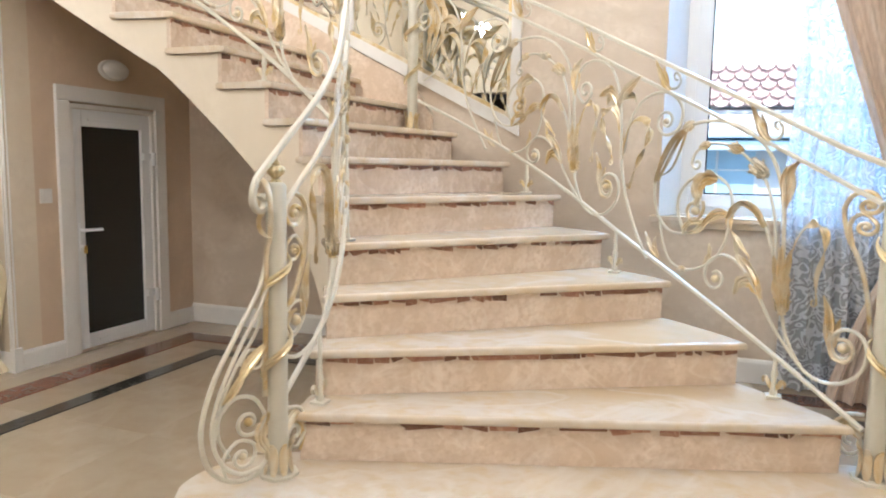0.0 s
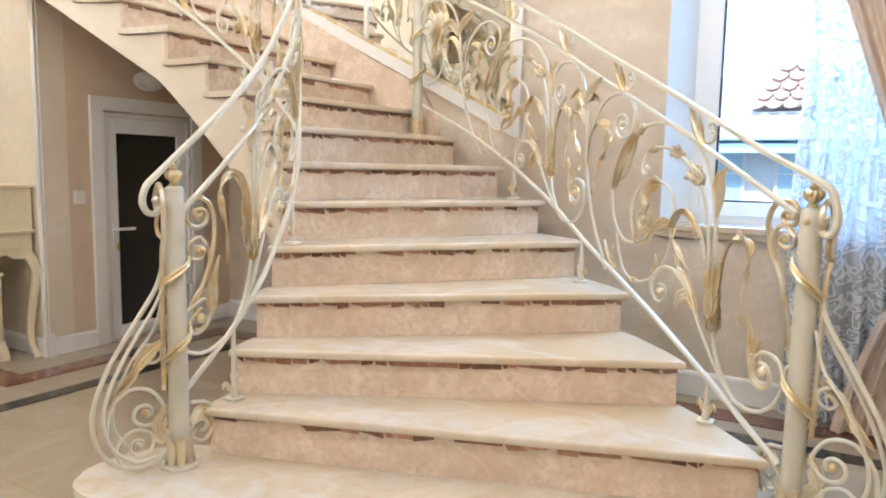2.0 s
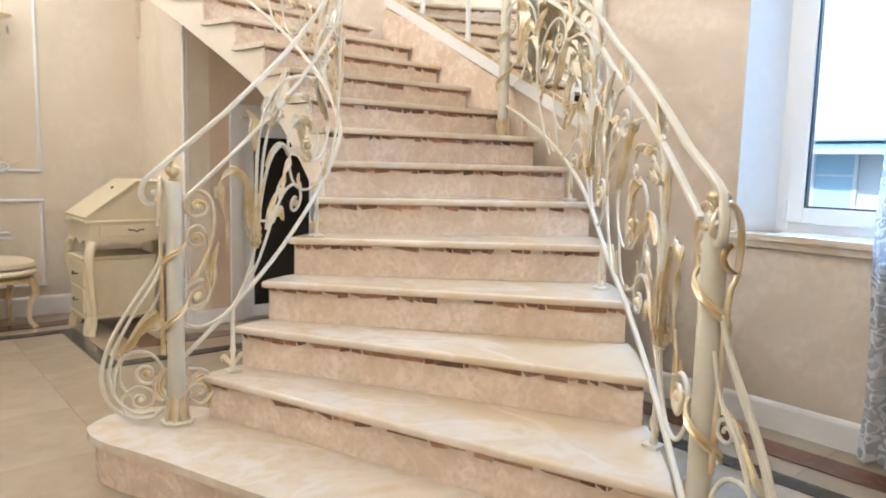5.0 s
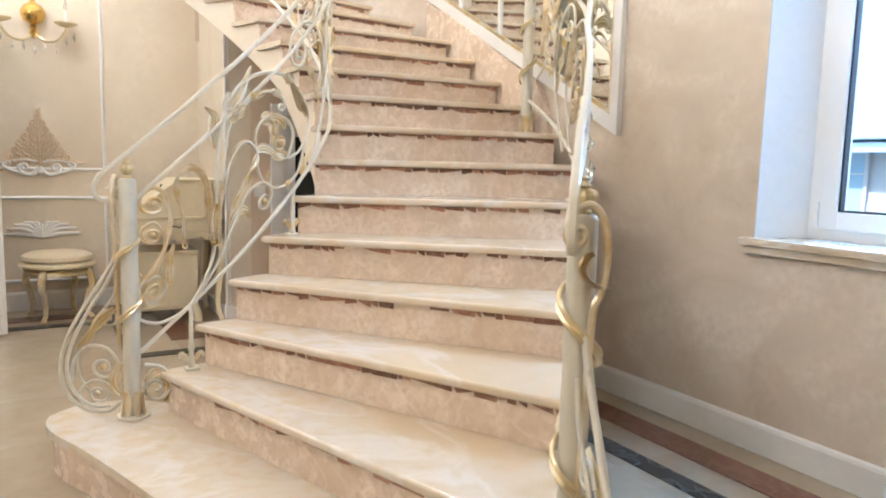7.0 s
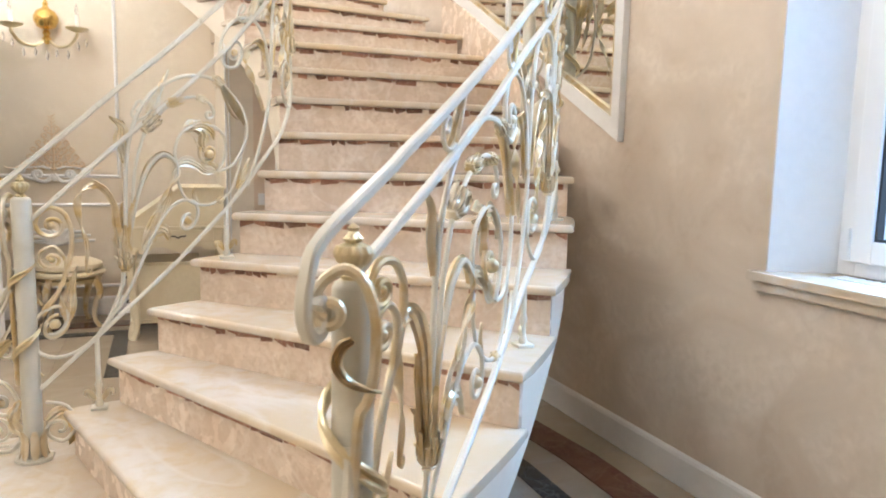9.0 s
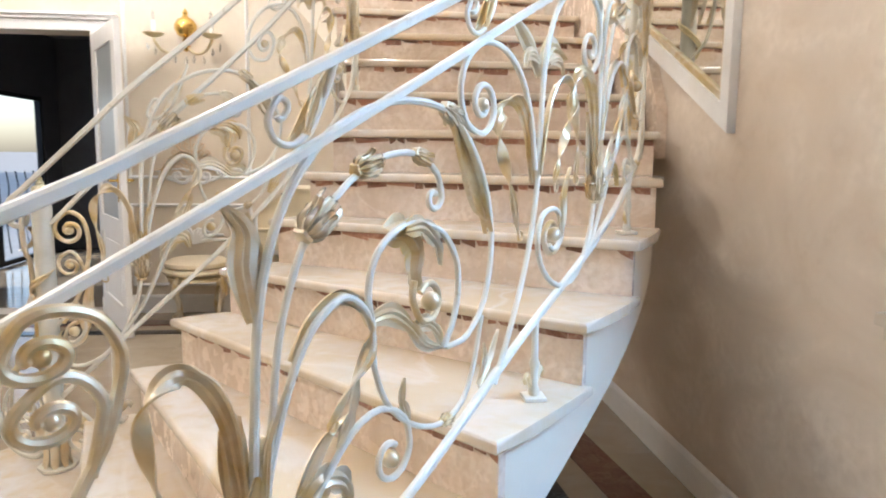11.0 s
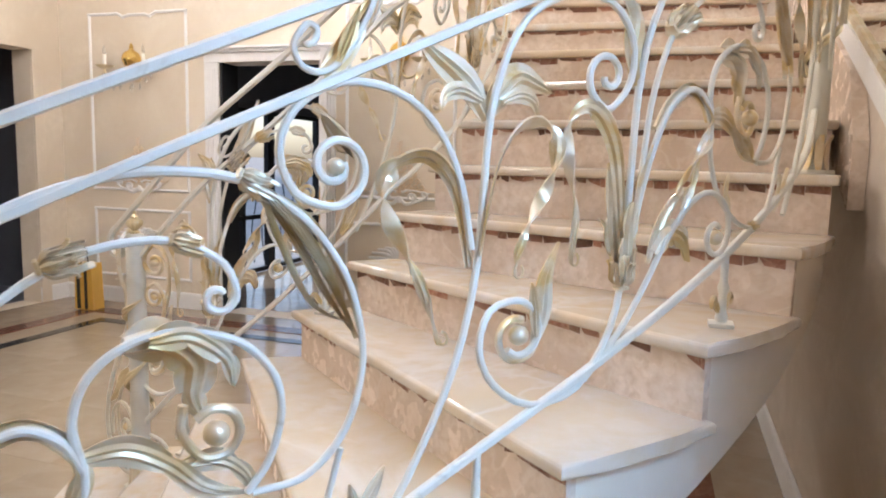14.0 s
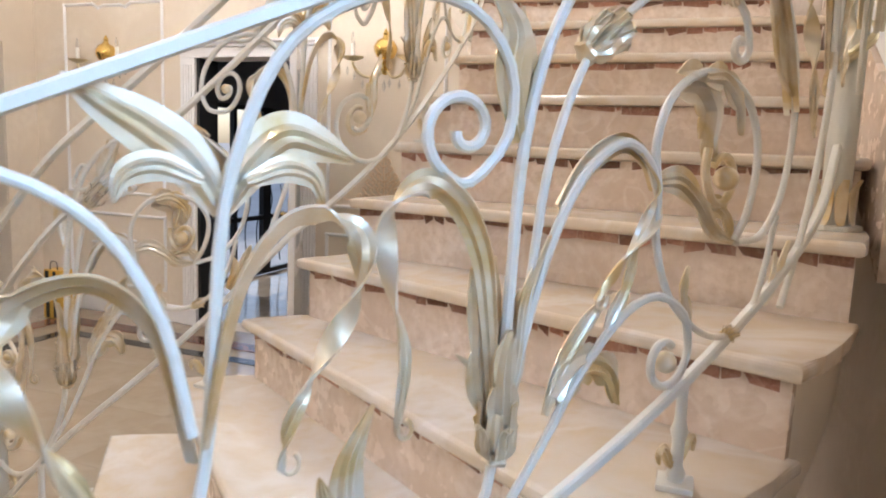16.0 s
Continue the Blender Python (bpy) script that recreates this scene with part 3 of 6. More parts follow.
def leaf(pl, g, pts, width, parent, name="leaf", twist=0.0, lobes=3, cup=0.3, off=0.0, material=None, ridge=0.12, bow=0.0):
    """Ridged acanthus leaf or ribbon along points of the sheet, a real shell with lobed edges."""
    path = catmull([pl.at(*g(p), off) for p in pts], 6)
    if bow:
        nn = pl.normal(g(pts[0])[0])
        path = [p + nn * bow * math.sin(math.pi * i / (len(path) - 1)) for i, p in enumerate(path)]
    width *= 0.86 if lobes else 1.0
    u0 = g(pts[0])[0]
    nrm = pl.normal(u0)
    bm = bmesh.new()
    N, J = len(path), 3
    up, dn = [], []
    for i, p in enumerate(path):
        f = i / (N - 1)
        t = (path[min(i + 1, N - 1)] - path[max(i - 1, 0)]).normalized()
        s = t.cross(nrm)
        s = s.normalized() if s.length > 1e-4 else Vector((1, 0, 0))
        nn = s.cross(t).normalized()
        a = twist * f
        s, nn = s * math.cos(a) + nn * math.sin(a), nn * math.cos(a) - s * math.sin(a)
        w = width * (math.sin(math.pi * min(1, 0.10 + 0.90 * f) ** 0.75) ** 0.7 if f < 1 else 0.03)
        w = max(w * 0.82, width * 0.05)
        edge = 1.0 + (0.62 * abs(math.sin(lobes * math.pi * f)) - 0.26 if lobes else 0.0)
        ra, rb = [], []
        for j in range(-J, J + 1):
            x = j / J
            k = edge if abs(j) == J else 1.0
            h = width * (cup * x * x + ridge * math.cos(2 * math.pi * x * 1.5))
            sw = width * 0.45 * abs(x) ** 2 * ((lobes * f) % 1.0 - 0.3) if lobes else 0.0
            q = p + s * (x * w * k) + nn * h + t * sw
            ra.append(bm.verts.new(q + nn * 0.0012))
            rb.append(bm.verts.new(q - nn * 0.0012))
        up.append(ra)
        dn.append(rb)
    for A, flip in ((up, False), (dn, True)):
        for r0, r1 in zip(A, A[1:]):
            for j in range(2 * J):
                q = (r0[j], r0[j + 1], r1[j + 1], r1[j])
                bm.faces.new(q[::-1] if flip else q)
    for i in range(N - 1):
        bm.faces.new((up[i][0], up[i + 1][0], dn[i + 1][0], dn[i][0]))
        bm.faces.new((up[i][-1], dn[i][-1], dn[i + 1][-1], up[i + 1][-1]))
    bm.faces.new(up[0][::-1] + dn[0])
    bm.faces.new(up[-1] + dn[-1][::-1])
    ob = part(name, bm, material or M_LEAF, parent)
    return ob


def ribbon(pl, g, pts, half, parent, turns=2.6, off=0.0, tilt=0.65, hold=0.42):
    """Flat strap that arches over edgewise, then hangs down twisted and ends in a small curl."""
    path = catmull([pl.at(*g(p), off) for p in pts], 12)
    nrm = pl.normal(g(pts[0])[0])
    # end curl
    a, b = path[-2], path[-1]
    d = (b - a).normalized()
    e = d.cross(nrm).normalized()
    r = 0.011
    for k in range(1, 11):
        w = k / 10 * 4.4
        path.append(b + e * (r * (1 - math.cos(w)) * (1 - 0.03 * k)) + d * (r * math.sin(w)))
    bm = bmesh.new()
    N = len(path)
    body = N - 10
    rows = []
    for i, p in enumerate(path):
        f = min(1.0, i / (body - 1))
        t = (path[min(i + 1, N - 1)] - path[max(i - 1, 0)]).normalized()
        s0 = (nrm - t * nrm.dot(t)).normalized()
        n0 = t.cross(s0)
        q = max(0.0, (f - hold) / (1 - hold))
        ang = tilt + 2 * math.pi * turns * 0.5 * q ** 0.9
        sd, nn = s0 * math.cos(ang) + n0 * math.sin(ang), n0 * math.cos(ang) - s0 * math.sin(ang)
        w = 0.84 * half * (0.45 + 0.75 * min(1.0, f / 0.35)) * (1.0 - 0.72 * q ** 1.3) * (0.45 if i > body else 1.0)
        rows.append([bm.verts.new(p + sd * (x * w) + nn * h) for x, h in ((-1, 0.0022), (-0.5, -0.0014), (0, 0.0024), (0.5, -0.0014), (1, 0.0022), (1, -0.001), (0, -0.0026), (-1, -0.001))])
    for r0, r1 in zip(rows, rows[1:]):
        for k in range(8):
            bm.faces.new((r0[k], r0[(k + 1) % 8], r1[(k + 1) % 8], r1[k]))
    bm.faces.new(rows[0][::-1])
    bm.faces.new(rows[-1])
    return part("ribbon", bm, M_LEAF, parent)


def bud(pl, g, at, toward, size, parent):
    """Bud clasped on its stem: collar, slim ribbed cup and jagged petals that stand off it."""
    p, q = pl.at(*g(at)), pl.at(*g(toward))
    ax = (q - p).normalized()
    s = size
    rnd = random.Random(int(abs(p.x * 977 + p.z * 613)))
    prof = [(0.20 * s, -0.85 * s), (0.36 * s, -0.80 * s), (0.40 * s, -0.68 * s), (0.26 * s, -0.58 * s), (0.36 * s, -0.40 * s), (0.42 * s, -0.05 * s), (0.34 * s, 0.35 * s), (0.22 * s, 0.75 * s), (0.14 * s, 1.0 * s)]
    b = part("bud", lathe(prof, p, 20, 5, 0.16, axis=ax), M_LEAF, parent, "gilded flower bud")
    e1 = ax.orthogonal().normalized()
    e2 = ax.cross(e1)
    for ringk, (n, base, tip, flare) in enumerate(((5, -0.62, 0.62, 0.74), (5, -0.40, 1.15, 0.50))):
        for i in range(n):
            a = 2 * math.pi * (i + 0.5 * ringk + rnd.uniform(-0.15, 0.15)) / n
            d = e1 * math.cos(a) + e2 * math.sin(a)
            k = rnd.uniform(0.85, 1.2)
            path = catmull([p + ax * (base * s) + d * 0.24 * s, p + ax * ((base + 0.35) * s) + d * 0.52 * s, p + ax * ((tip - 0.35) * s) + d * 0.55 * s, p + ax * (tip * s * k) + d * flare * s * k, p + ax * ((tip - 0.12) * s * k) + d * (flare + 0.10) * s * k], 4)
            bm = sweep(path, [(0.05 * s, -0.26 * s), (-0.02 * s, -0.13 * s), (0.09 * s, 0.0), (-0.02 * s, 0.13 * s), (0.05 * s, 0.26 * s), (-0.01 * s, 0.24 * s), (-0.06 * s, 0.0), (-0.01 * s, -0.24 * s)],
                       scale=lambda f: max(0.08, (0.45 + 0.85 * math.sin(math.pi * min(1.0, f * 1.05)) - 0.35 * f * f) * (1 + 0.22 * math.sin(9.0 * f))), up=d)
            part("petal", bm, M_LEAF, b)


def ball(pl, g, at, r, parent, name="boss"):
    prof = [(r * math.sin(a), -r * math.cos(a)) for a in [math.pi * i / 8 for i in range(9)]]
    prof[0], prof[-1] = (0.0006, -r), (0.0006, r)
    u, z = g(at)
    part(name, lathe(prof, pl.at(u, z), 12, axis=pl.normal(u)), M_LEAF, parent)


def flower_motif(pl, g, parent):
    """Stalk with a leafy knot, arch, bud spray, ring scroll and a drooping ribbon; (0, 0) is the knot."""
    # stalk that runs down to the rail and back into a C scroll with a boss and a leaf
    iron(pl, g, volute([(0.003, 0.01), (-0.022, -0.10), (-0.10, -0.205), (-0.205, -0.222), (-0.285, -0.175), (-0.315, -0.11), (-0.297, -0.05), (-0.245, -0.034)], (-0.24, -0.095), 0.62, 0.030), parent, 0.0072)
    ball(pl, g, (-0.236, -0.095), 0.018, parent)
    iron(pl, g, volute([(-0.195, -0.05), (-0.19, -0.09), (-0.205, -0.13), (-0.24, -0.14)], (-0.236, -0.098), 0.55, 0.030), parent, 0.0075, material=M_LEAF, off=0.006)
    leaf(pl, g, [(-0.20, -0.115), (-0.185, -0.06), (-0.18, 0.0), (-0.155, 0.062)], 0.022, parent, lobes=1)
    leaf(pl, g, [(-0.20, -0.10), (-0.205, -0.05), (-0.215, -0.005)], 0.015, parent, lobes=1, off=-0.006)
    # second stalk with its curl, acanthus and upright leaf
    iron(pl, g, volute([(-0.085, -0.195), (0.0, -0.115), (0.07, -0.025), (0.12, 0.05), (0.195, 0.125), (0.265, 0.145), (0.325, 0.115), (0.343, 0.07)], (0.292, 0.055), 0.9, 0.020), parent, 0.0066)
    ball(pl, g, (0.292, 0.050), 0.016, parent)
    leaf(pl, g, [(0.09, 0.030), (0.135, 0.066), (0.18, 0.052), (0.20, 0.005)], 0.030, parent, lobes=4)
    leaf(pl, g, [(0.08, 0.01), (0.105, 0.07), (0.145, 0.125), (0.19, 0.155)], 0.016, parent, lobes=1, off=0.006)
    leaf(pl, g, [(0.17, 0.11), (0.20, 0.16), (0.215, 0.22)], 0.015, parent, lobes=2)
    # arch, its clasp and the sheaf of long leaves behind it
    iron(pl, g, [(0.0, 0.0), (0.006, 0.10), (0.010, 0.20), (0.018, 0.33), (0.045, 0.445), (0.098, 0.537), (0.175, 0.601), (0.285, 0.642), (0.385, 0.648), (0.457, 0.636)], parent, 0.0076)
    iron(pl, g, [(0.457, 0.636), (0.53, 0.585), (0.585, 0.515), (0.613, 0.44), (0.619, 0.36), (0.592, 0.272), (0.53, 0.215), (0.452, 0.208)], parent, 0.0064)
    bud(pl, g, (0.455, 0.637), (0.50, 0.612), 0.026, parent)
    for dx, w, o in ((0.0, 0.009, 0.009), (-0.012, 0.008, 0.004), (0.010, 0.008, 0.004), (-0.005, 0.008, -0.007), (-0.028, 0.006, -0.002)):
        leaf(pl, g, [(0.465, 0.630), (0.525 + dx, 0.575 + dx), (0.575 + dx * 1.3, 0.495 + dx), (0.612 + dx * 0.6, 0.405 + abs(dx))], w, parent, lobes=0, ridge=0.35, off=o)
    # bud spray inside the arch
    iron(pl, g, volute([(0.012, 0.0), (0.030, 0.12), (0.040, 0.20), (0.054, 0.306), (0.085, 0.40), (0.125, 0.463), (0.228, 0.540), (0.31, 0.563), (0.37, 0.558), (0.418, 0.530), (0.434, 0.492)], (0.410, 0.486), 0.95, 0.008), parent, 0.0062)
    bud(pl, g, (0.122, 0.461), (0.175, 0.502), 0.038, parent)
    bud(pl, g, (0.228, 0.541), (0.285, 0.557), 0.029, parent)
    bud(pl, g, (0.368, 0.559), (0.41, 0.545), 0.022, parent)
    # inner stem, broad leaf at its bend and the ring scroll with its acanthus and boss
    iron(pl, g, [(0.006, 0.0), (0.036, 0.13), (0.068, 0.228), (0.112, 0.305), (0.175, 0.345), (0.222, 0.325), (0.247, 0.285)], parent, 0.0072)
    leaf(pl, g, [(0.085, 0.265), (0.125, 0.318), (0.18, 0.345), (0.228, 0.322), (0.247, 0.285)], 0.017, parent, lobes=0, off=0.006, ridge=0.3)
    leaf(pl, g, [(0.240, 0.297), (0.295, 0.299), (0.345, 0.270), (0.390, 0.228), (0.452, 0.208)], 0.022, parent, lobes=2)
    leaf(pl, g, [(0.36, 0.262), (0.41, 0.262), (0.445, 0.235), (0.455, 0.205)], 0.018, parent, lobes=2, off=0.008)
    iron(pl, g, [(0.247, 0.285), (0.236, 0.345), (0.255, 0.400), (0.302, 0.436), (0.362, 0.446), (0.438, 0.423), (0.485, 0.370), (0.494, 0.312), (0.476, 0.250), (0.445, 0.210)], parent, 0.0066)
    leaf(pl, g, [(0.300, 0.430), (0.350, 0.432), (0.385, 0.400), (0.380, 0.355), (0.392, 0.322)], 0.036, parent, lobes=4, off=0.010, cup=0.5)
    leaf(pl, g, [(0.325, 0.438), (0.375, 0.440), (0.420, 0.405), (0.428, 0.365)], 0.022, parent, lobes=3, off=-0.006)
    iron(pl, g, volute([(0.365, 0.345), (0.362, 0.310), (0.385, 0.272), (0.415, 0.268)], (0.405, 0.303), 0.6, 0.030), parent, 0.0075, material=M_LEAF, off=0.008)
    ball(pl, g, (0.405, 0.303), 0.018, parent)
    ribbon(pl, g, [(0.205, 0.335), (0.243, 0.295), (0.235, 0.245), (0.195, 0.20), (0.150, 0.155)], 0.015, parent, 1.6, hold=0.30)
    # bow from the ring to the bottom rail, clasped there
    iron(pl, g, [(0.247, 0.285), (0.252, 0.215), (0.290, 0.140), (0.365, 0.085), (0.445, 0.066), (0.515, 0.088), (0.556, 0.150), (0.585, 0.245)], parent, 0.0058)
    bud(pl, g, (0.452, 0.066), (0.49, 0.075), 0.017, parent)
    leaf(pl, g, [(0.345, 0.098), (0.325, 0.140), (0.33, 0.182)], 0.015, parent, lobes=2)
    # knot and the leaves that clasp the stems
    bud(pl, g, (0.0, -0.004), (0.0, 0.05), 0.036, parent)
    for x1, x2, h, w, o in ((-0.022, -0.034, 0.20, 0.022, 0.012), (0.020, 0.036, 0.17, 0.023, 0.012), (0.0, 0.0, 0.21, 0.020, 0.018), (0.0, 0.005, 0.13, 0.024, -0.014), (-0.012, -0.05, 0.10, 0.011, 0.016), (0.012, 0.02, 0.09, 0.012, 0.020), (0.030, 0.060, 0.235, 0.012, -0.006)):
        leaf(pl, g, [(0, 0.02), (x1 * 0.7, h * 0.35), (x1, h * 0.7), (x2, h)], w, parent, lobes=2, off=o)
    # drooping ribbon
    ribbon(pl, g, [(-0.004, 0.02), (-0.016, 0.13), (-0.032, 0.215), (-0.066, 0.275), (-0.108, 0.292), (-0.145, 0.258), (-0.142, 0.19), (-0.122, 0.11), (-0.128, 0.03)], 0.0160, parent, 2.8)
    # upright leaf on the main stem
    leaf(pl, g, [(0.014, 0.34), (0.0, 0.41), (0.002, 0.46), (-0.035, 0.50)], 0.026, parent, lobes=1)
    leaf(pl, g, [(0.012, 0.36), (0.024, 0.43), (0.012, 0.485)], 0.013, parent, lobes=1, off=0.006)


def stem_motif(pl, g, parent):
    """Tall middle stem with two volutes, a leaf pair and ribbons; coordinates as in flower_motif."""
    iron(pl, g, volute([(0.645, 0.085), (0.72, 0.205), (0.785, 0.345), (0.82, 0.49), (0.83, 0.615), (0.840, 0.745), (0.873, 0.85), (0.920, 0.913), (0.998, 0.95), (1.085, 0.948), (1.140, 0.895), (1.142, 0.82), (1.095, 0.768)], (1.085, 0.823), 1.25, 0.010), parent, 0.0072)
    iron(pl, g, volute([(0.810, 0.53), (0.786, 0.64), (0.737, 0.725), (0.665, 0.770), (0.58, 0.774), (0.516, 0.735), (0.493, 0.678), (0.515, 0.622), (0.568, 0.602)], (0.575, 0.658), 1.35, 0.011), parent, 0.0070)
    ball(pl, g, (0.575, 0.658), 0.013, parent)
    for s in (-1, 1):
        k = 0.840
        leaf(pl, g, [(k, 0.738), (k + s * 0.028, 0.782), (k + s * 0.060, 0.808), (k + s * 0.098, 0.815 - s * 0.016), (k + s * 0.128, 0.818 - s * 0.032)], 0.027, parent, lobes=1, off=0.008, cup=0.45)
        leaf(pl, g, [(k + s * 0.02, 0.765), (k + s * 0.055, 0.778), (k + s * 0.082, 0.770), (k + s * 0.092, 0.745)], 0.015, parent, lobes=1, off=-0.004, cup=0.5)
    ribbon(pl, g, [(0.812, 0.50), (0.785, 0.62), (0.735, 0.675), (0.675, 0.662), (0.655, 0.61), (0.690, 0.535), (0.728, 0.465), (0.756, 0.385)], 0.0175, parent, 3.2, off=0.008)
    ribbon(pl, g, [(0.822, 0.52), (0.836, 0.60), (0.860, 0.683), (0.906, 0.733), (0.964, 0.718), (0.966, 0.655), (0.928, 0.590), (0.900, 0.530), (0.892, 0.492)], 0.0160, parent, 3.6, off=-0.008, tilt=-0.65)
    leaf(pl, g, [(0.58, 0.10), (0.625, 0.142), (0.66, 0.20)], 0.018, parent, lobes=2)
    leaf(pl, g, [(0.585, 0.10), (0.605, 0.15), (0.60, 0.185)], 0.012, parent, lobes=1)


def hook_motif(pl, u, z, slope, parent):
    """Leaf and curl between the two hand rails; z is the lower rail there."""
    g = lambda p: (u + p[0], z + p[1] + slope * p[0])
    iron(pl, g, volute([(0.072, 0.104), (0.050, 0.062), (0.022, 0.028), (-0.012, 0.018), (-0.042, 0.036), (-0.055, 0.068), (-0.038, 0.088)], (-0.034, 0.070), 0.7, 0.006), parent, 0.0055)
    leaf(pl, g, [(-0.010, 0.014), (0.020, 0.030), (0.045, 0.062), (0.074, 0.106)], 0.019, parent, lobes=1, off=0.005, cup=0.45)
    leaf(pl, g, [(0.010, 0.022), (0.026, 0.052), (0.040, 0.088)], 0.012, parent, lobes=1, off=-0.005)


def foot_motif(pl, u, z0, z1, parent):
    """Short iron foot from a tread to the bottom rail, with a base plate and a small cross leaf."""
    p = pl.at(u, z0)
    part("baluster_foot", lathe([(0.011, 0.008), (0.014, 0.02), (0.009, 0.035), (0.0085, 0.07), (0.013, 0.085), (0.0085, 0.10), (0.0075, z1 - z0 + 0.005)], p, 12), M_METAL, parent)
    q = box(p.x - 0.026, p.x + 0.026, p.y - 0.026, p.y + 0.026, z0 + 0.0005, z0 + 0.010, 0.003)
    part("base_plate", q, M_METAL, parent)
    g = lambda w: (u + w[0], z0 + w[1])
    for s in (-1, 1):
        leaf(pl, g, [(0, 0.030), (s * 0.018, 0.044), (s * 0.032, 0.064), (s * 0.044, 0.060), (s * 0.042, 0.044)], 0.011, parent, lobes=0)


def newel(at, z0, z1, parent, out, helix=((0.53, 0.68, 0.0), (0.28, 0.47, 0.4)), turn=1, r=0.0305):
    """Round cream post with leafy base, gilded finial and wound gold leaf."""
    x, y = at
    post = part("newel_post", lathe([(r, z0 + 0.012), (r, z1 - 0.012), (r * 0.88, z1 - 0.004), (r * 0.66, z1)], (x, y, 0), 28), M_POST, parent, "round cream-painted newel post")
    oct_ = [(x + 0.062 * math.cos(a), y + 0.062 * math.sin(a)) for a in [math.pi / 8 + math.pi / 4 * i for i in range(8)]]
    part("base_plate", prism(oct_, z0 + 0.0005, z0 + 0.012, 0.002), M_METAL, post)
    for i in range(8):
        a = 2 * math.pi * i / 8 + 0.2
        d = Vector((math.cos(a), math.sin(a), 0))
        bm = bmesh.new()
        pth = catmull([Vector((x, y, z0 + 0.012)) + d * 0.045, Vector((x, y, z0 + 0.04)) + d * 0.038, Vector((x, y, z0 + 0.085)) + d * 0.037, Vector((x, y, z0 + 0.115)) + d * 0.052], 4)
        sweep(pth, [(0.0015, -0.011), (0.004, 0.0), (0.0015, 0.011), (-0.0015, 0.011), (-0.0015, -0.011)], bm, lambda f: 0.5 + math.sin(math.pi * min(1, f * 0.92 + 0.05)) * 0.75, up=d)
        part("base_leaf", bm, M_LEAF, post)
    part("finial", lathe([(0.015, z1), (0.016, z1 + 0.005), (0.009, z1 + 0.010), (0.011, z1 + 0.014), (0.022, z1 + 0.024), (0.0265, z1 + 0.036), (0.022, z1 + 0.046), (0.010, z1 + 0.051), (0.013, z1 + 0.056), (0.008, z1 + 0.062), (0.006, z1 + 0.066), (0.008, z1 + 0.071), (0.002, z1 + 0.077)], (x, y, 0), 60, 10, 0.07), M_GOLD, post, "gilded ribbed finial")
    o = Vector((*out, 0)).normalized()
    a0 = math.atan2(o.y, o.x)
    for zs, ze, rot in helix:
        pts = []
        for i in range(13):
            f = i / 12
            a = a0 + turn * (rot - 2.2 + f * 5.4)
            pts.append(Vector((x, y, z0 + zs + (ze - zs) * f)) + Vector((math.cos(a), math.sin(a), 0)) * (r + 0.009 + 0.006 * (1 - f)))
        prof = [(0.001, -0.0125), (0.006, -0.010), (0.0075, -0.006), (0.002, 0.0), (0.0075, 0.006), (0.006, 0.010), (0.001, 0.0125), (-0.003, 0.010), (-0.003, -0.010)]
        path = catmull(pts, 5)
        bm = bmesh.new()
        rings = []
        for i, p in enumerate(path):
            f = i / (len(path) - 1)
            rad = (p - Vector((x, y, p.z))).normalized()
            t = (path[min(i + 1, len(path) - 1)] - path[max(0, i - 1)]).normalized()
            s = t.cross(rad).normalized()
            k = min(1.0, 0.35 + 4 * f, 0.12 + 3.5 * (1 - f))
            rings.append([bm.verts.new(p + rad * a * (0.5 + 0.5 * k) + s * b * k) for a, b in prof])
        for r0, r1 in zip(rings, rings[1:]):
            for j in range(len(prof)):
                bm.faces.new((r0[j], r0[(j + 1) % len(prof)], r1[(j + 1) % len(prof)], r1[j]))
        bm.faces.new(rings[0][::-1])
        bm.faces.new(rings[-1])
        part("wound_leaf", bm, M_GOLD, post, "gold leaf wound round the post")
    return post


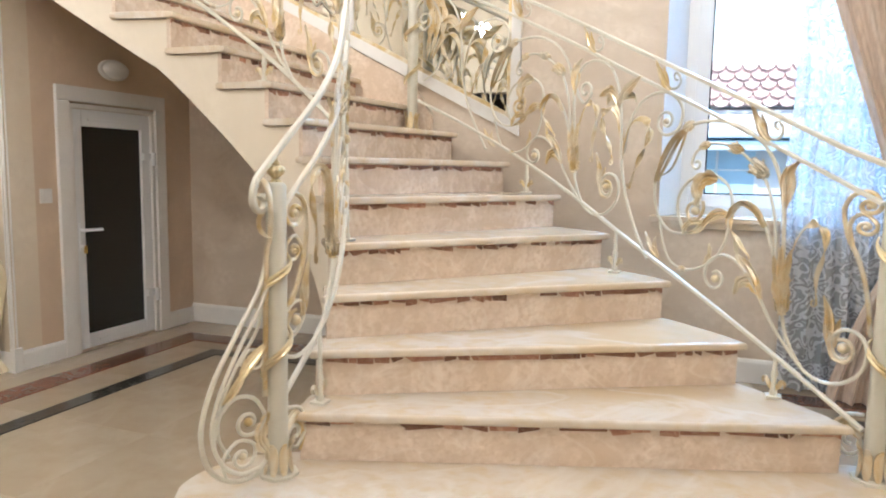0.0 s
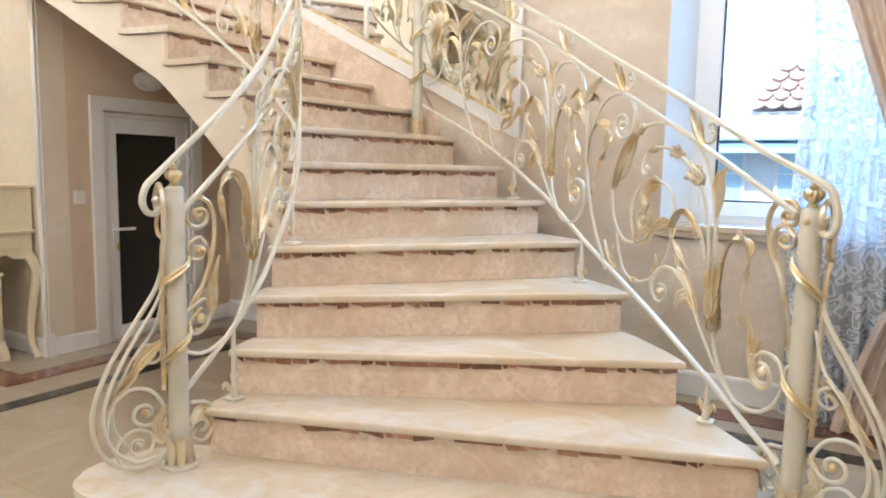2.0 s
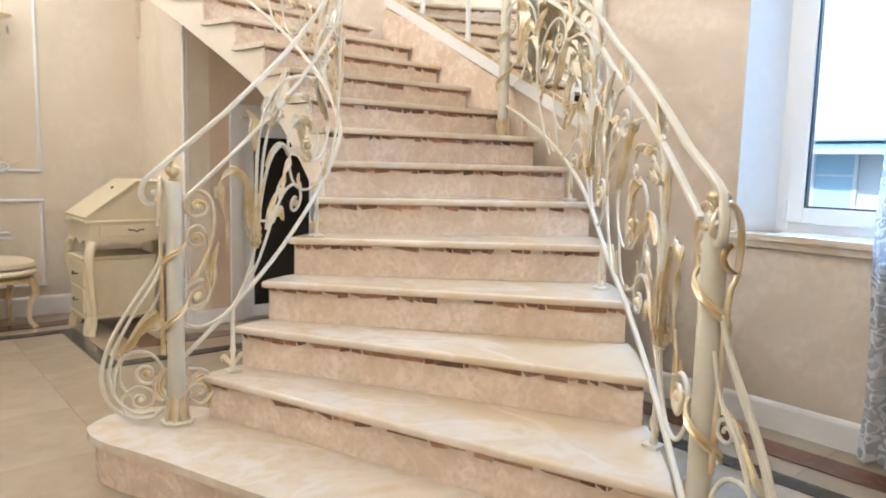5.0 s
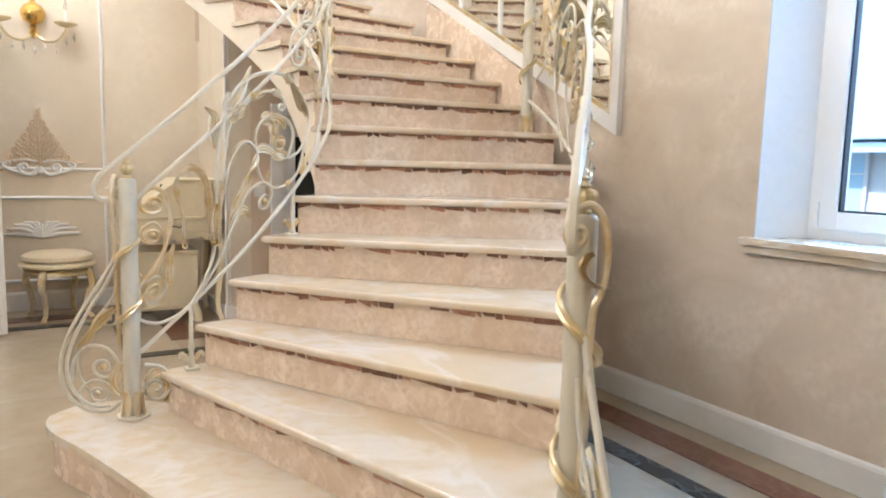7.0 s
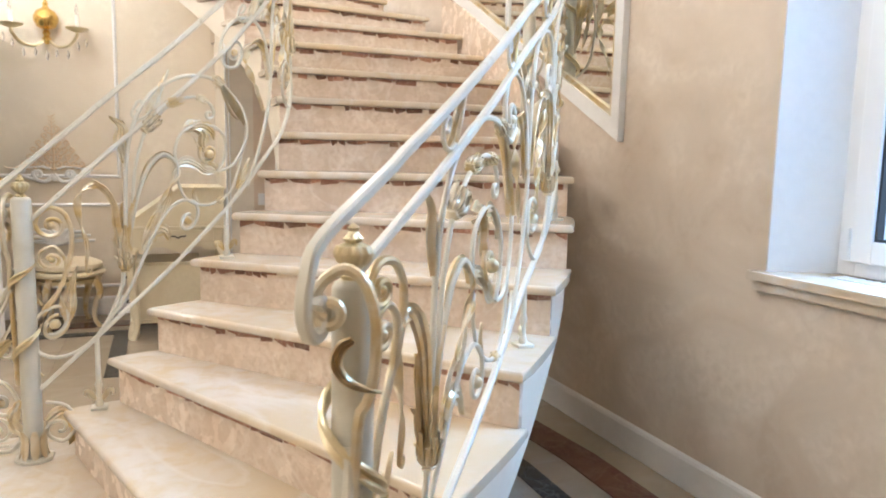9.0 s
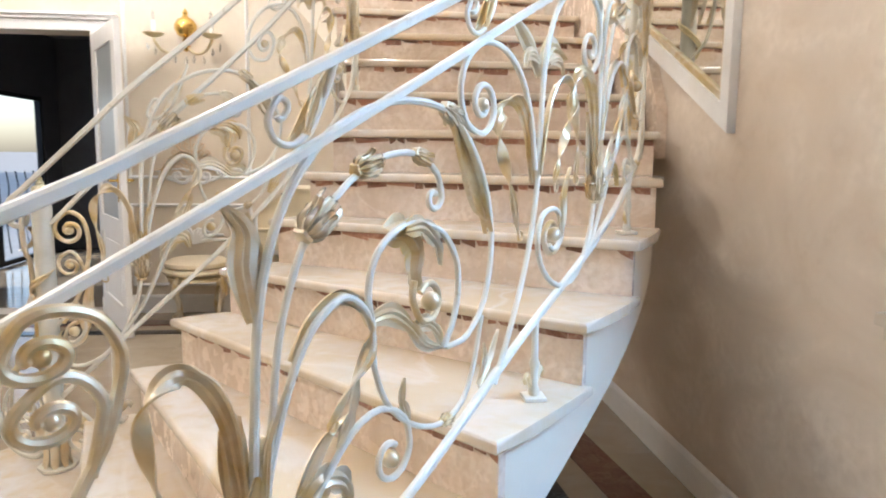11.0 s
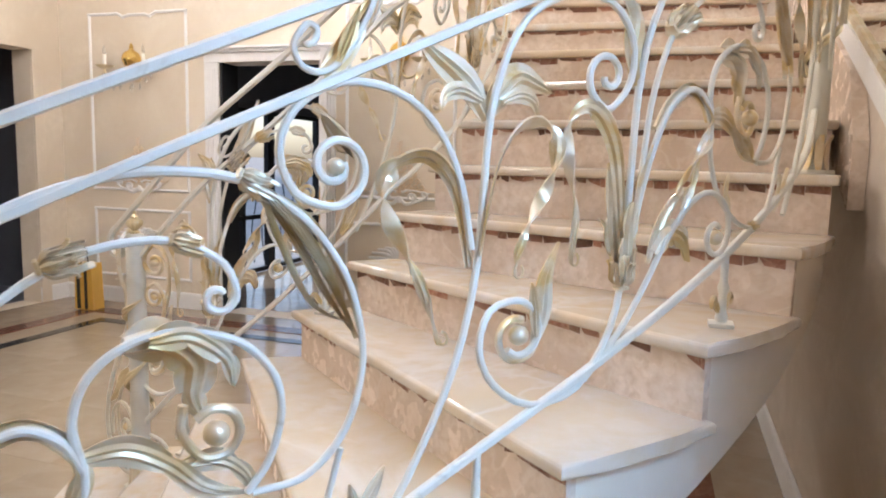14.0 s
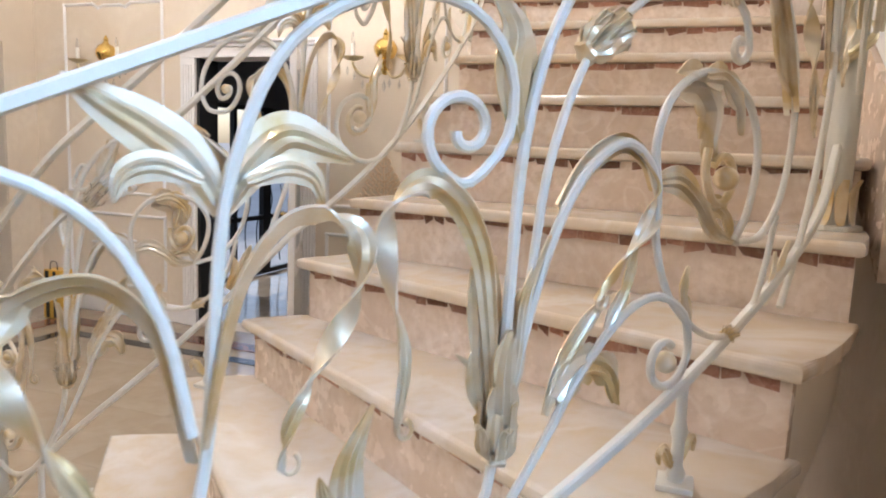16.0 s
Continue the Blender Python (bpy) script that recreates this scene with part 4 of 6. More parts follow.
def post_scrolls(at, z0, out, along, parent, near=False):
    """Bulging bundle of stems and volutes before a newel post, and the small curls behind it."""
    pl = RailPlane([(at[0], at[1]), (at[0] + out[0] * 0.5, at[1] + out[1] * 0.5), (at[0] + out[0], at[1] + out[1])], [(0, 0), (1, 0)])
    g = lambda p: (p[0] * 1.08, z0 + p[1])
    iron(pl, g, [(0.035, 0.66), (0.06, 0.58), (0.13, 0.46), (0.20, 0.33), (0.235, 0.20), (0.215, 0.09), (0.15, 0.03), (0.08, 0.025), (0.04, 0.06)], parent, 0.0085)
    iron(pl, g, [(0.035, 0.60), (0.07, 0.52), (0.135, 0.41), (0.19, 0.29), (0.21, 0.19), (0.185, 0.10), (0.13, 0.05), (0.07, 0.05)], parent, 0.007, off=0.012)
    iron(pl, g, [(0.035, 0.56), (0.06, 0.46), (0.12, 0.37), (0.17, 0.26), (0.18, 0.17), (0.15, 0.10)], parent, 0.006, off=-0.012)
    iron(pl, g, volute([(0.20, 0.14), (0.19, 0.22), (0.14, 0.275), (0.08, 0.265), (0.045, 0.21)], (0.095, 0.195), 1.3, 0.010), parent, 0.007)
    iron(pl, g, volute([(0.165, 0.04), (0.175, 0.10), (0.13, 0.145), (0.085, 0.13)], (0.115, 0.095), 1.2, 0.009), parent, 0.006)
    iron(pl, g, volute([(0.12, 0.37), (0.09, 0.41), (0.055, 0.40)], (0.075, 0.375), 1.2, 0.007), parent, 0.0055)
    for c, r in (((0.095, 0.195), 0.014), ((0.115, 0.095), 0.012)):
        ball(pl, g, c, r, parent)
    leaf(pl, g, [(0.05, 0.42), (0.10, 0.37), (0.14, 0.31), (0.18, 0.27)], 0.022, parent, lobes=2, material=M_GOLD, off=0.01)
    leaf(pl, g, [(0.04, 0.09), (0.06, 0.13), (0.05, 0.18), (0.03, 0.21)], 0.026, parent, lobes=3)
    # bold gilded arch over the head of the post
    pc = RailPlane([(at[0] - out[1] * 0.05, at[1] + out[0] * 0.05), (at[0], at[1]), (at[0] + out[1] * 0.2, at[1] - out[0] * 0.2)], [(0, 0), (1, 0)])
    ga = lambda p: (0.05 + p[0], z0 + p[1])
    iron(pc, ga, volute([(0.004, 0.26), (-0.004, 0.50), (-0.012, 0.69), (-0.025, 0.725), (-0.034, 0.77), (-0.036, 0.825), (-0.030, 0.862), (-0.016, 0.893), (0.006, 0.906), (0.030, 0.893), (0.046, 0.870), (0.048, 0.842)], (0.027, 0.848), 1.15, 0.008), parent, 0.0090, material=M_LEAF, off=0.044)
    ball(pc, ga, (0.027, 0.848), 0.010, parent)
    leaf(pc, ga, [(-0.006, 0.812), (0.009, 0.802), (0.016, 0.779), (0.004, 0.758), (-0.018, 0.747), (-0.045, 0.742)], 0.0105, parent, "clasp", lobes=0, off=0.05, ridge=0.3)
    # curls between the post and the first panel
    pl2 = RailPlane([(at[0], at[1]), (at[0] + along[0] * 0.5, at[1] + along[1] * 0.5), (at[0] + along[0], at[1] + along[1])], [(0, 0), (1, 0)])
    if near:
        gn = lambda p: (-p[0] * 1.45, z0 + p[1])
        # two gilded scrolls beside the post, in line with the rail
        iron(pl2, gn, volute([(-0.030, 0.45), (-0.045, 0.58), (-0.070, 0.685), (-0.096, 0.747), (-0.108, 0.798), (-0.112, 0.845), (-0.096, 0.885), (-0.070, 0.899), (-0.048, 0.895), (-0.035, 0.875)], (-0.056, 0.855), 1.2, 0.009), parent, 0.0085, material=M_LEAF)
        iron(pl2, gn, volute([(-0.085, 0.715), (-0.094, 0.765), (-0.096, 0.798), (-0.081, 0.825), (-0.063, 0.830), (-0.044, 0.812)], (-0.060, 0.788), 1.2, 0.008), parent, 0.0080, material=M_LEAF)
        ball(pl2, gn, (-0.056, 0.855), 0.011, parent)
        ball(pl2, gn, (-0.060, 0.788), 0.010, parent)
    if not near:
        iron(pl2, g, volute([(0.045, 0.50), (0.09, 0.58), (0.125, 0.68), (0.135, 0.77), (0.12, 0.84), (0.08, 0.865), (0.045, 0.84)], (0.08, 0.805), 1.3, 0.010), parent, 0.0085, material=M_LEAF)
        iron(pl2, g, volute([(0.045, 0.52), (0.10, 0.60), (0.115, 0.68), (0.085, 0.735), (0.05, 0.72)], (0.075, 0.69), 1.2, 0.009), parent, 0.0065, material=M_LEAF)
        ball(pl2, g, (0.08, 0.805), 0.014, parent)
        ball(pl2, g, (0.075, 0.69), 0.012, parent)
    leaf(pl2, g, [(0.04, 0.13), (0.09, 0.16), (0.12, 0.10), (0.10, 0.04)], 0.028, parent, lobes=3)
    iron(pl2, g, volute([(0.04, 0.20), (0.10, 0.18), (0.125, 0.11), (0.09, 0.06)], (0.075, 0.105), 1.1, 0.010), parent, 0.007)


def handrails(pl, top, second, u1, parent, out, z_post, size=1.0, lift=1.0, slip=0.02):
    """Two hand rails and the bottom rail; the top one ends in a volute past the post."""
    bar = [(0.0088, -0.006), (0.0088, 0.006), (0.005, 0.0098), (-0.006, 0.0098), (-0.008, 0.006), (-0.008, -0.006), (-0.006, -0.0098), (0.005, -0.0098)]
    us = [0.03 + i * (u1 - 0.03) / 40 for i in range(41)]
    o = Vector((*out, 0))
    p0 = pl.at(0, 0)
    curl = ((0.074, -0.078), (0.062, -0.070), (0.052, -0.088), (0.064, -0.115), (0.095, -0.116), (0.116, -0.080), (0.104, -0.028), (0.055, 0.024))
    side = (pl.at(0, 0, 1.0) - p0).normalized() * slip
    head = [p0 + side + o * a * size + Vector((0, 0, z_post + b * lift)) for a, b in curl]
    tail = [pl.at(u, pl.bottom(u) + top, slip * max(0.0, 1 - u / 0.22)) for u in us[2:]]
    path = catmull(head + tail, 4)
    part("handrail", sweep(path, bar), M_METAL, parent, "cream-painted iron handrail ending in a volute")
    part("lower_handrail", sweep([pl.at(u, pl.bottom(u) + second) for u in us], [(a * 0.85, b * 0.9) for a, b in bar]), M_METAL, parent)
    part("bottom_rail", sweep([pl.at(u, pl.bottom(u)) for u in us], [(a * 0.85, b * 0.85) for a, b in bar]), M_METAL, parent)


# outer balustrade beside the window
RIGHT_PLAN = [(1.515, -1.572), (1.235, -1.30), (0.96, -1.055), (0.69, -0.835), (0.39, -0.575), (0.08, -0.36), (-0.28, -0.19), (-0.655, -0.105)]
plR = RailPlane(RIGHT_PLAN, [(0, 0.312), (3, 0.312 + 3 * 0.455)])
balR = empty("balustrade", (1.515, -1.572, RISE), "cream wrought-iron stair balustrade with gilded leaves and buds", "balustrade", "stair balustrades")
alongR = Vector((-0.72, 0.70))
newel((1.530, -1.545), RISE, 1.050, balR, (0.85, -0.5), ((0.564, 0.764, 0.0), (0.26, 0.45, 0.4)), -1, 0.0295)
post_scrolls((1.530, -1.545), RISE, Vector((0.93, -0.36)), alongR, balR, True)
handrails(plR, 0.81, 0.705, 2.62, balR, Vector((0.74, -0.67)), 1.090, 0.80, 0.90, -0.012)
for uf, zf in ((0.352, 0.662), (1.498, 1.136)):
    gR = lambda p, uf=uf, zf=zf: (uf + p[0], zf + p[1])
    flower_motif(plR, gR, balR)
    stem_motif(plR, gR, balR)
for u in (0.45, 0.92, 1.38, 1.90, 2.35):
    hook_motif(plR, u, plR.bottom(u) + 0.705, 0.455, balR)
for u, k in ((0.36, 2), (1.185, 4), (1.84, 6)):
    foot_motif(plR, u, RISE * k, plR.bottom(u), balR)
newel((-0.655, -0.100), RISE * 8, RISE * 8 + 0.98, balR, (0.3, -0.9))
# leaf bunch that hangs on the upper post
gP = lambda p: (plR.length - 0.05 + p[0], RISE * 8 + p[1])
for dx, w, o in ((0.0, 0.030, -0.05), (-0.05, 0.026, -0.035), (-0.10, 0.024, -0.02), (-0.03, 0.024, -0.06)):
    leaf(plR, gP, [(-0.02 + dx * 0.3, 0.80), (-0.05 + dx, 0.70), (-0.04 + dx, 0.55), (-0.02 + dx * 0.6, 0.42)], w, balR, lobes=3, off=o)
iron(plR, gP, [(-0.01, 0.30), (-0.10, 0.36), (-0.14, 0.50), (-0.12, 0.66), (-0.05, 0.78)], balR, 0.0065, off=-0.03)

# inner balustrade
LEFT_PLAN = [(-0.195, -2.21), (-0.17, -2.0), (-0.19, -1.85), (-0.25, -1.69), (-0.34, -1.50), (-0.47, -1.34), (-0.75, -1.235), (-1.06, -1.21), (-1.36, -1.225),
             (-1.64, -1.275), (-1.9, -1.355), (-2.13, -1.48), (-2.33, -1.65)]
plL = RailPlane(LEFT_PLAN, [(0, 0.385), (0.30, 0.668), (0.51, 0.850), (0.71, 1.04), (0.89, 1.23), (1.17, 1.43), (1.46, 1.645), (1.76, 1.85), (2.1, 2.06), (2.7, 2.45)])
balL = empty("balustrade", (-0.195, -2.21, RISE), "cream wrought-iron stair balustrade with gilded leaves on the inner side", "balustrade", "stair balustrades")
newel((-0.195, -2.21), RISE, 1.065, balL, (-0.5, -0.86))
post_scrolls((-0.195, -2.21), RISE, Vector((-0.40, -0.97)), Vector((0.1, 0.99)), balL)
handrails(plL, 0.755, 0.578, plL.length - 0.05, balL, Vector((0.0, -1.0)), 1.085, 0.95, 0.85, 0.004)


def sheared(uf, zf, su, low, high):
    """Motif squeezed along the steeper inner rail; its lower part leans with the rail by low, its top by high."""
    def g(p):
        k = low + (high - low) * max(0.0, min(1.0, p[1] / 0.62))
        w = su if p[0] > 0 else min(1.0, su * 1.25)
        return uf + p[0] * w, zf + p[1] + k * (plL.bottom(uf + p[0] * w) - plL.bottom(uf) - 0.455 * p[0] * w)
    return g


flower_motif(plL, sheared(0.308, 0.840, 0.76, 1.0, 0.05), balL)
stem_motif(plL, sheared(0.308, 0.820, 0.73, 0.9, 0.6), balL)
for uf in (1.33, 2.30):
    flower_motif(plL, sheared(uf, plL.bottom(uf) + 0.15, 0.80, 0.9, 0.3), balL)
    if uf < 2:
        stem_motif(plL, sheared(uf, plL.bottom(uf) + 0.13, 0.80, 0.9, 0.6), balL)
for u, s in ((0.40, 0.95), (0.80, 0.9), (1.2, 0.7), (1.65, 0.65), (2.1, 0.6)):
    hook_motif(plL, u, plL.bottom(u) + 0.578, s, balL)
for u, k in ((0.21, 2), (0.68, 5), (1.42, 9)):
    foot_motif(plL, u, RISE * k, plL.bottom(u), balL)


# ---- things under and beside the stairs ----
def frame_x(name, face, y0, y1, z1, w, depth, parent, material, z0=0.0, out=1):
    """Door casing on a wall face at x: two sides and a head."""
    a, b = sorted((face, face + out * depth))
    for p0, p1 in ((y0 - w, y0), (y1, y1 + w)):
        part(name, box(a, b, p0, p1, z0, z1, 0.004), material, parent, smooth=False)
    part(name, box(a, b, y0 - w, y1 + w, z1 + 0.0005, z1 + w, 0.004), material, parent, smooth=False)


door = empty("door_1", (-2.385, -0.645, 0.0), "low white door with dark glass under the stairs", "door", kind="structure")
frame_x("casing", -2.383, -0.975, -0.315, 1.452, 0.085, 0.022, door, M_WHITE)
frame_x("frame", -2.395, -0.945, -0.345, 1.415, 0.028, 0.020, door, M_WHITE, out=1)
DX = -2.399
for a in ((-0.945, -0.875, 0.012, 1.414), (-0.415, -0.345, 0.012, 1.414), (-0.874, -0.416, 0.012, 0.095), (-0.874, -0.416, 1.318, 1.414)):
    part("leaf_frame", box(DX - 0.04, DX + 0.008, a[0], a[1], a[2], a[3], 0.004), M_PVC, door, smooth=False)
part("pane", box(DX - 0.020, DX - 0.012, -0.876, -0.414, 0.093, 1.320), M_DARK, door, "dark tinted glass pane", smooth=False)
part("vent_slot", box(DX + 0.008, DX + 0.014, -0.830, -0.540, 1.350, 1.364, 0.003), M_PVC, door, smooth=False)
part("vent_slot", box(DX + 0.008, DX + 0.014, -0.800, -0.500, 0.045, 0.058, 0.003), M_PVC, door, smooth=False)
bm = box(DX + 0.008, DX + 0.018, -0.922, -0.896, 0.60, 0.76, 0.004)
sweep(catmull([(DX + 0.012, -0.909, 0.72), (DX + 0.045, -0.909, 0.72), (DX + 0.052, -0.890, 0.72), (DX + 0.050, -0.790, 0.718)], 4), ring(0.009, 8), bm)
part("door_handle", bm, M_PVC, door, "white lever door handle")
part("lock_knob", lathe([(0.010, 0.0), (0.010, 0.016), (0.005, 0.02)], (DX + 0.016, -0.909, 0.625), 12, axis=(1, 0, 0)), M_PVC, door)
part("key", box(DX + 0.030, DX + 0.056, -0.9105, -0.9075, 0.585, 0.630, 0.001), M_BRASS, door, "small key in the lock", smooth=False)
for hz in (0.27, 1.15):
    bm = box(DX + 0.008, DX + 0.034, -0.420, -0.340, hz - 0.020, hz + 0.024, 0.004)
    lathe([(0.013, hz - 0.055), (0.015, hz - 0.050), (0.015, hz + 0.026), (0.012, hz + 0.030)], (DX + 0.046, -0.352, 0), 14, bm=bm)
    part("hinge", bm, M_PVC, door)

sw = thing("light_switch", box(-2.384, -2.374, -1.175, -1.10, 0.885, 0.965, 0.004), M_WHITE, "square white plastic light switch on the wall", "switch")
part("rocker", box(-2.374, -2.370, -1.164, -1.111, 0.897, 0.953, 0.002), M_WHITE, sw, smooth=False)
wl = empty("wall_light", (-2.380, -0.640, 1.68), "oval white bulkhead wall light above the low door", "wall light")
bm = lathe([(0.062, 0.0), (0.062, 0.02), (0.055, 0.024)], (0, 0, 0), 24)
for v in bm.verts:
    v.co = Vector((v.co.z - 2.384, v.co.x * 1.75 - 0.64, v.co.y * 1.0 + 1.66))
part("base", bm, M_WHITE, wl)
bm = lathe([(0.052, 0.024), (0.050, 0.045), (0.040, 0.062), (0.020, 0.072), (0.001, 0.074)], (0, 0, 0), 24)
for v in bm.verts:
    v.co = Vector((v.co.z - 2.384, v.co.x * 1.75 - 0.64, v.co.y * 1.0 + 1.66))
part("diffuser", bm, M_WHITE, wl, "frosted white diffuser")

# white corner bead with a small plinth on the wall corner
bm = bmesh.new()
for r, sx, sy in ((0.007, 0.004, -0.004), (0.005, -0.018, -0.003), (0.005, 0.003, 0.018)):
    lathe([(r, 0.12), (r, 2.29)], (NX + 0.002 + sx, -1.37 + sy, 0), 10, bm=bm)
thing("corner_trim", bm, M_WHITE, "thin white beaded moulding on the wall corner", "moulding", kind="structure")
bm = box(-2.365, -2.393, -1.385, -1.335, 0.0, 0.125, 0.003)
box(NX - 0.02, NX + 0.006, -1.3875, -1.3845, 0.02, 0.105, 0.001, bm)
thing("corner_plinth", bm, M_WHITE, "white carved plinth block at the corner", "moulding", kind="structure", smooth=False)


def cabriole(x, y, sx, sy, z1, parent, foot=1.0, material=None):
    """S-curved furniture leg that bows out towards (sx, sy)."""
    o = Vector((sx, sy, 0)).normalized()
    b = Vector((x, y, 0))
    pts = [b + o * 0.0 + Vector((0, 0, z1)), b + o * 0.035 + Vector((0, 0, z1 - 0.06)), b + o * 0.042 + Vector((0, 0, z1 - 0.13)), b + o * 0.02 + Vector((0, 0, z1 * 0.55)),
           b + o * 0.0 + Vector((0, 0, z1 * 0.28)), b + o * 0.005 + Vector((0, 0, z1 * 0.12)), b + o * 0.030 + Vector((0, 0, 0.015)), b + o * 0.034 + Vector((0, 0, 0.001))]
    prof = [(0.026, -0.016), (0.026, 0.016), (0.016, 0.026), (-0.016, 0.026), (-0.026, 0.016), (-0.026, -0.016), (-0.016, -0.026), (0.016, -0.026)]
    path = catmull(pts, 5)
    sc = lambda f: foot * (1.15 - 0.75 * f if f < 0.75 else 0.5875 + (f - 0.75) * 1.1)
    part("leg", sweep(path, prof, scale=sc, up=Vector((0.3, 1, 0))), material or M_DESK, parent)


# writing desk: sloped lid, scalloped apron, cabriole legs
DX0, DX1, DY0, DY1 = -2.97, -2.425, -1.975, -1.39
desk = empty("writing_desk", (-2.70, -1.68, 0), "ivory painted slant-top writing desk with cabriole legs", "desk")
bm = slab([(DY0, 0.745), (DY0, 0.765), (DY0 + 0.30, 0.985), (DY1, 0.985), (DY1, 0.745)], "x", DX0 + 0.02, DX1 - 0.02)
part("case", bm, M_DESK, desk, smooth=False)
bm = slab([(DY0 - 0.012, 0.768), (DY0 + 0.305, 1.000), (DY0 + 0.300, 0.988), (DY0 - 0.006, 0.757)], "x", DX0 + 0.005, DX1 - 0.005)
part("slant_lid", bm, M_DESK, desk, "hinged sloping lid", smooth=False)
part("top_board", box(DX0 + 0.005, DX1 - 0.005, DY0 + 0.302, DY1 + 0.006, 0.986, 1.001, 0.004), M_DESK, desk, smooth=False)
part("ledge", box(DX0 - 0.005, DX1 + 0.005, DY0 - 0.015, DY1 + 0.008, 0.727, 0.745, 0.006), M_DESK, desk, smooth=False)
part("keyhole", box(DX0 + 0.26, DX0 + 0.275, DY0 + 0.218, DY0 + 0.232, 0.935, 0.955, 0.002), M_BLACK, desk, smooth=False)


def apron(axis, face, a0, a1, z0, z1, parent):
    n = 16
    pts = [(a0, z1)] + [(a0 + (a1 - a0) * i / n, z0 + 0.035 * abs(math.sin(math.pi * 2 * i / n)) * (1 if 3 < i < 13 else 0.35)) for i in range(n + 1)] + [(a1, z1)]
    part("apron", slab(pts, axis, face - 0.008, face + 0.008), M_DESK, parent, smooth=False)


apron("x", DX1 - 0.02, DY0 + 0.01, DY1 - 0.01, 0.575, 0.727, desk)
apron("x", DX0 + 0.02, DY0 + 0.01, DY1 - 0.01, 0.575, 0.727, desk)
apron("y", DY0 + 0.02, DX0 + 0.03, DX1 - 0.03, 0.575, 0.727, desk)
apron("y", DY1 - 0.02, DX0 + 0.03, DX1 - 0.03, 0.575, 0.727, desk)
part("drawer_front", box(DX1 - 0.013, DX1 - 0.004, DY0 + 0.07, DY1 - 0.07, 0.640, 0.718, 0.004), M_DESK, desk, smooth=False)
for sx, sy in ((-1, -1), (-1, 1), (1, -1), (1, 1)):
    cabriole((DX0 + 0.03) if sx < 0 else (DX1 - 0.03), (DY0 + 0.03) if sy < 0 else (DY1 - 0.03), sx, sy, 0.60, desk)


def pull(x, y, z, parent, axis="x", w=0.045):
    d = Vector((1, 0, 0)) if axis == "x" else Vector((0, -1, 0))
    s = Vector((0, 1, 0)) if axis == "x" else Vector((1, 0, 0))
    c = Vector((x, y, z))
    pts = [c - s * w + d * 0.002, c - s * w * 0.9 + d * 0.016 + Vector((0, 0, -0.004)), c - s * w * 0.4 + d * 0.02 + Vector((0, 0, -0.004)), c + d * 0.022 + Vector((0, 0, -0.014)),
           c + s * w * 0.4 + d * 0.02 + Vector((0, 0, -0.004)), c + s * w * 0.9 + d * 0.016 + Vector((0, 0, -0.004)), c + s * w + d * 0.002]
    part("handle", sweep(catmull(pts, 4), ring(0.0042, 8)), M_BLACK, parent, "small black iron drawer pull")


pull(DX1 - 0.004, (DY0 + DY1) / 2, 0.685, desk)

# small chest under the desk
chest = empty("bedside_chest", (-2.64, -1.675, 0), "small ivory two-drawer chest tucked under the desk", "chest")
cx0, cx1, cy0, cy1 = -2.89, -2.50, -1.98, -1.545
part("body", box(cx0, cx1, cy0, cy1, 0.115, 0.485, 0.012), M_DESK, chest)
part("top", box(cx0 - 0.012, cx1 + 0.012, cy0 - 0.02, cy1 + 0.008, 0.486, 0.505, 0.006), M_DESK, chest, smooth=False)
part("plinth", box(cx0 - 0.006, cx1 + 0.006, cy0 - 0.010, cy1 + 0.004, 0.095, 0.114, 0.006), M_DESK, chest, smooth=False)
for z0d, z1d in ((0.135, 0.295), (0.315, 0.465)):
    dr = part("drawer_front", box(cx0 + 0.03, cx1 - 0.03, cy0 - 0.010, cy0 + 0.004, z0d, z1d, 0.006), M_DESK, chest, smooth=False)
    pull((cx0 + cx1) / 2 - 0.0, cy0 - 0.010, (z0d + z1d) / 2, dr, "y")
for sx, sy in ((-1, -1), (-1, 1), (1, -1), (1, 1)):
    cabriole(cx0 + 0.03 if sx < 0 else cx1 - 0.03, cy0 + 0.03 if sy < 0 else cy1 - 0.03, sx, sy, 0.11, chest, 0.9)

# gilded stool by the panelled wall
SX, SY = -3.02, -2.40
stool = empty("stool", (SX, SY, 0), "round ivory padded stool with gilded carved legs", "stool")
part("seat_cushion", lathe([(0.001, 0.40), (0.207, 0.402), (0.227, 0.42), (0.223, 0.445), (0.183, 0.465), (0.098, 0.474), (0.001, 0.475)], (SX, SY, 0), 32), M_CUSHION, stool)
part("seat_rim", lathe([(0.201, 0.36), (0.239, 0.368), (0.244, 0.385), (0.232, 0.398), (0.201, 0.399)], (SX, SY, 0), 32), M_DESK, stool)
part("carved_apron", lathe([(0.183, 0.315), (0.210, 0.318), (0.205, 0.335), (0.220, 0.345), (0.201, 0.359)], (SX, SY, 0), 48, 12, 0.025), M_GOLD, stool, "gilded carved apron")
for i in range(4):
    a = math.pi / 4 + i * math.pi / 2 + 0.3
    cabriole(SX + 0.19 * math.cos(a), SY + 0.19 * math.sin(a), math.cos(a), math.sin(a), 0.355, stool, 0.80, M_LEAF)

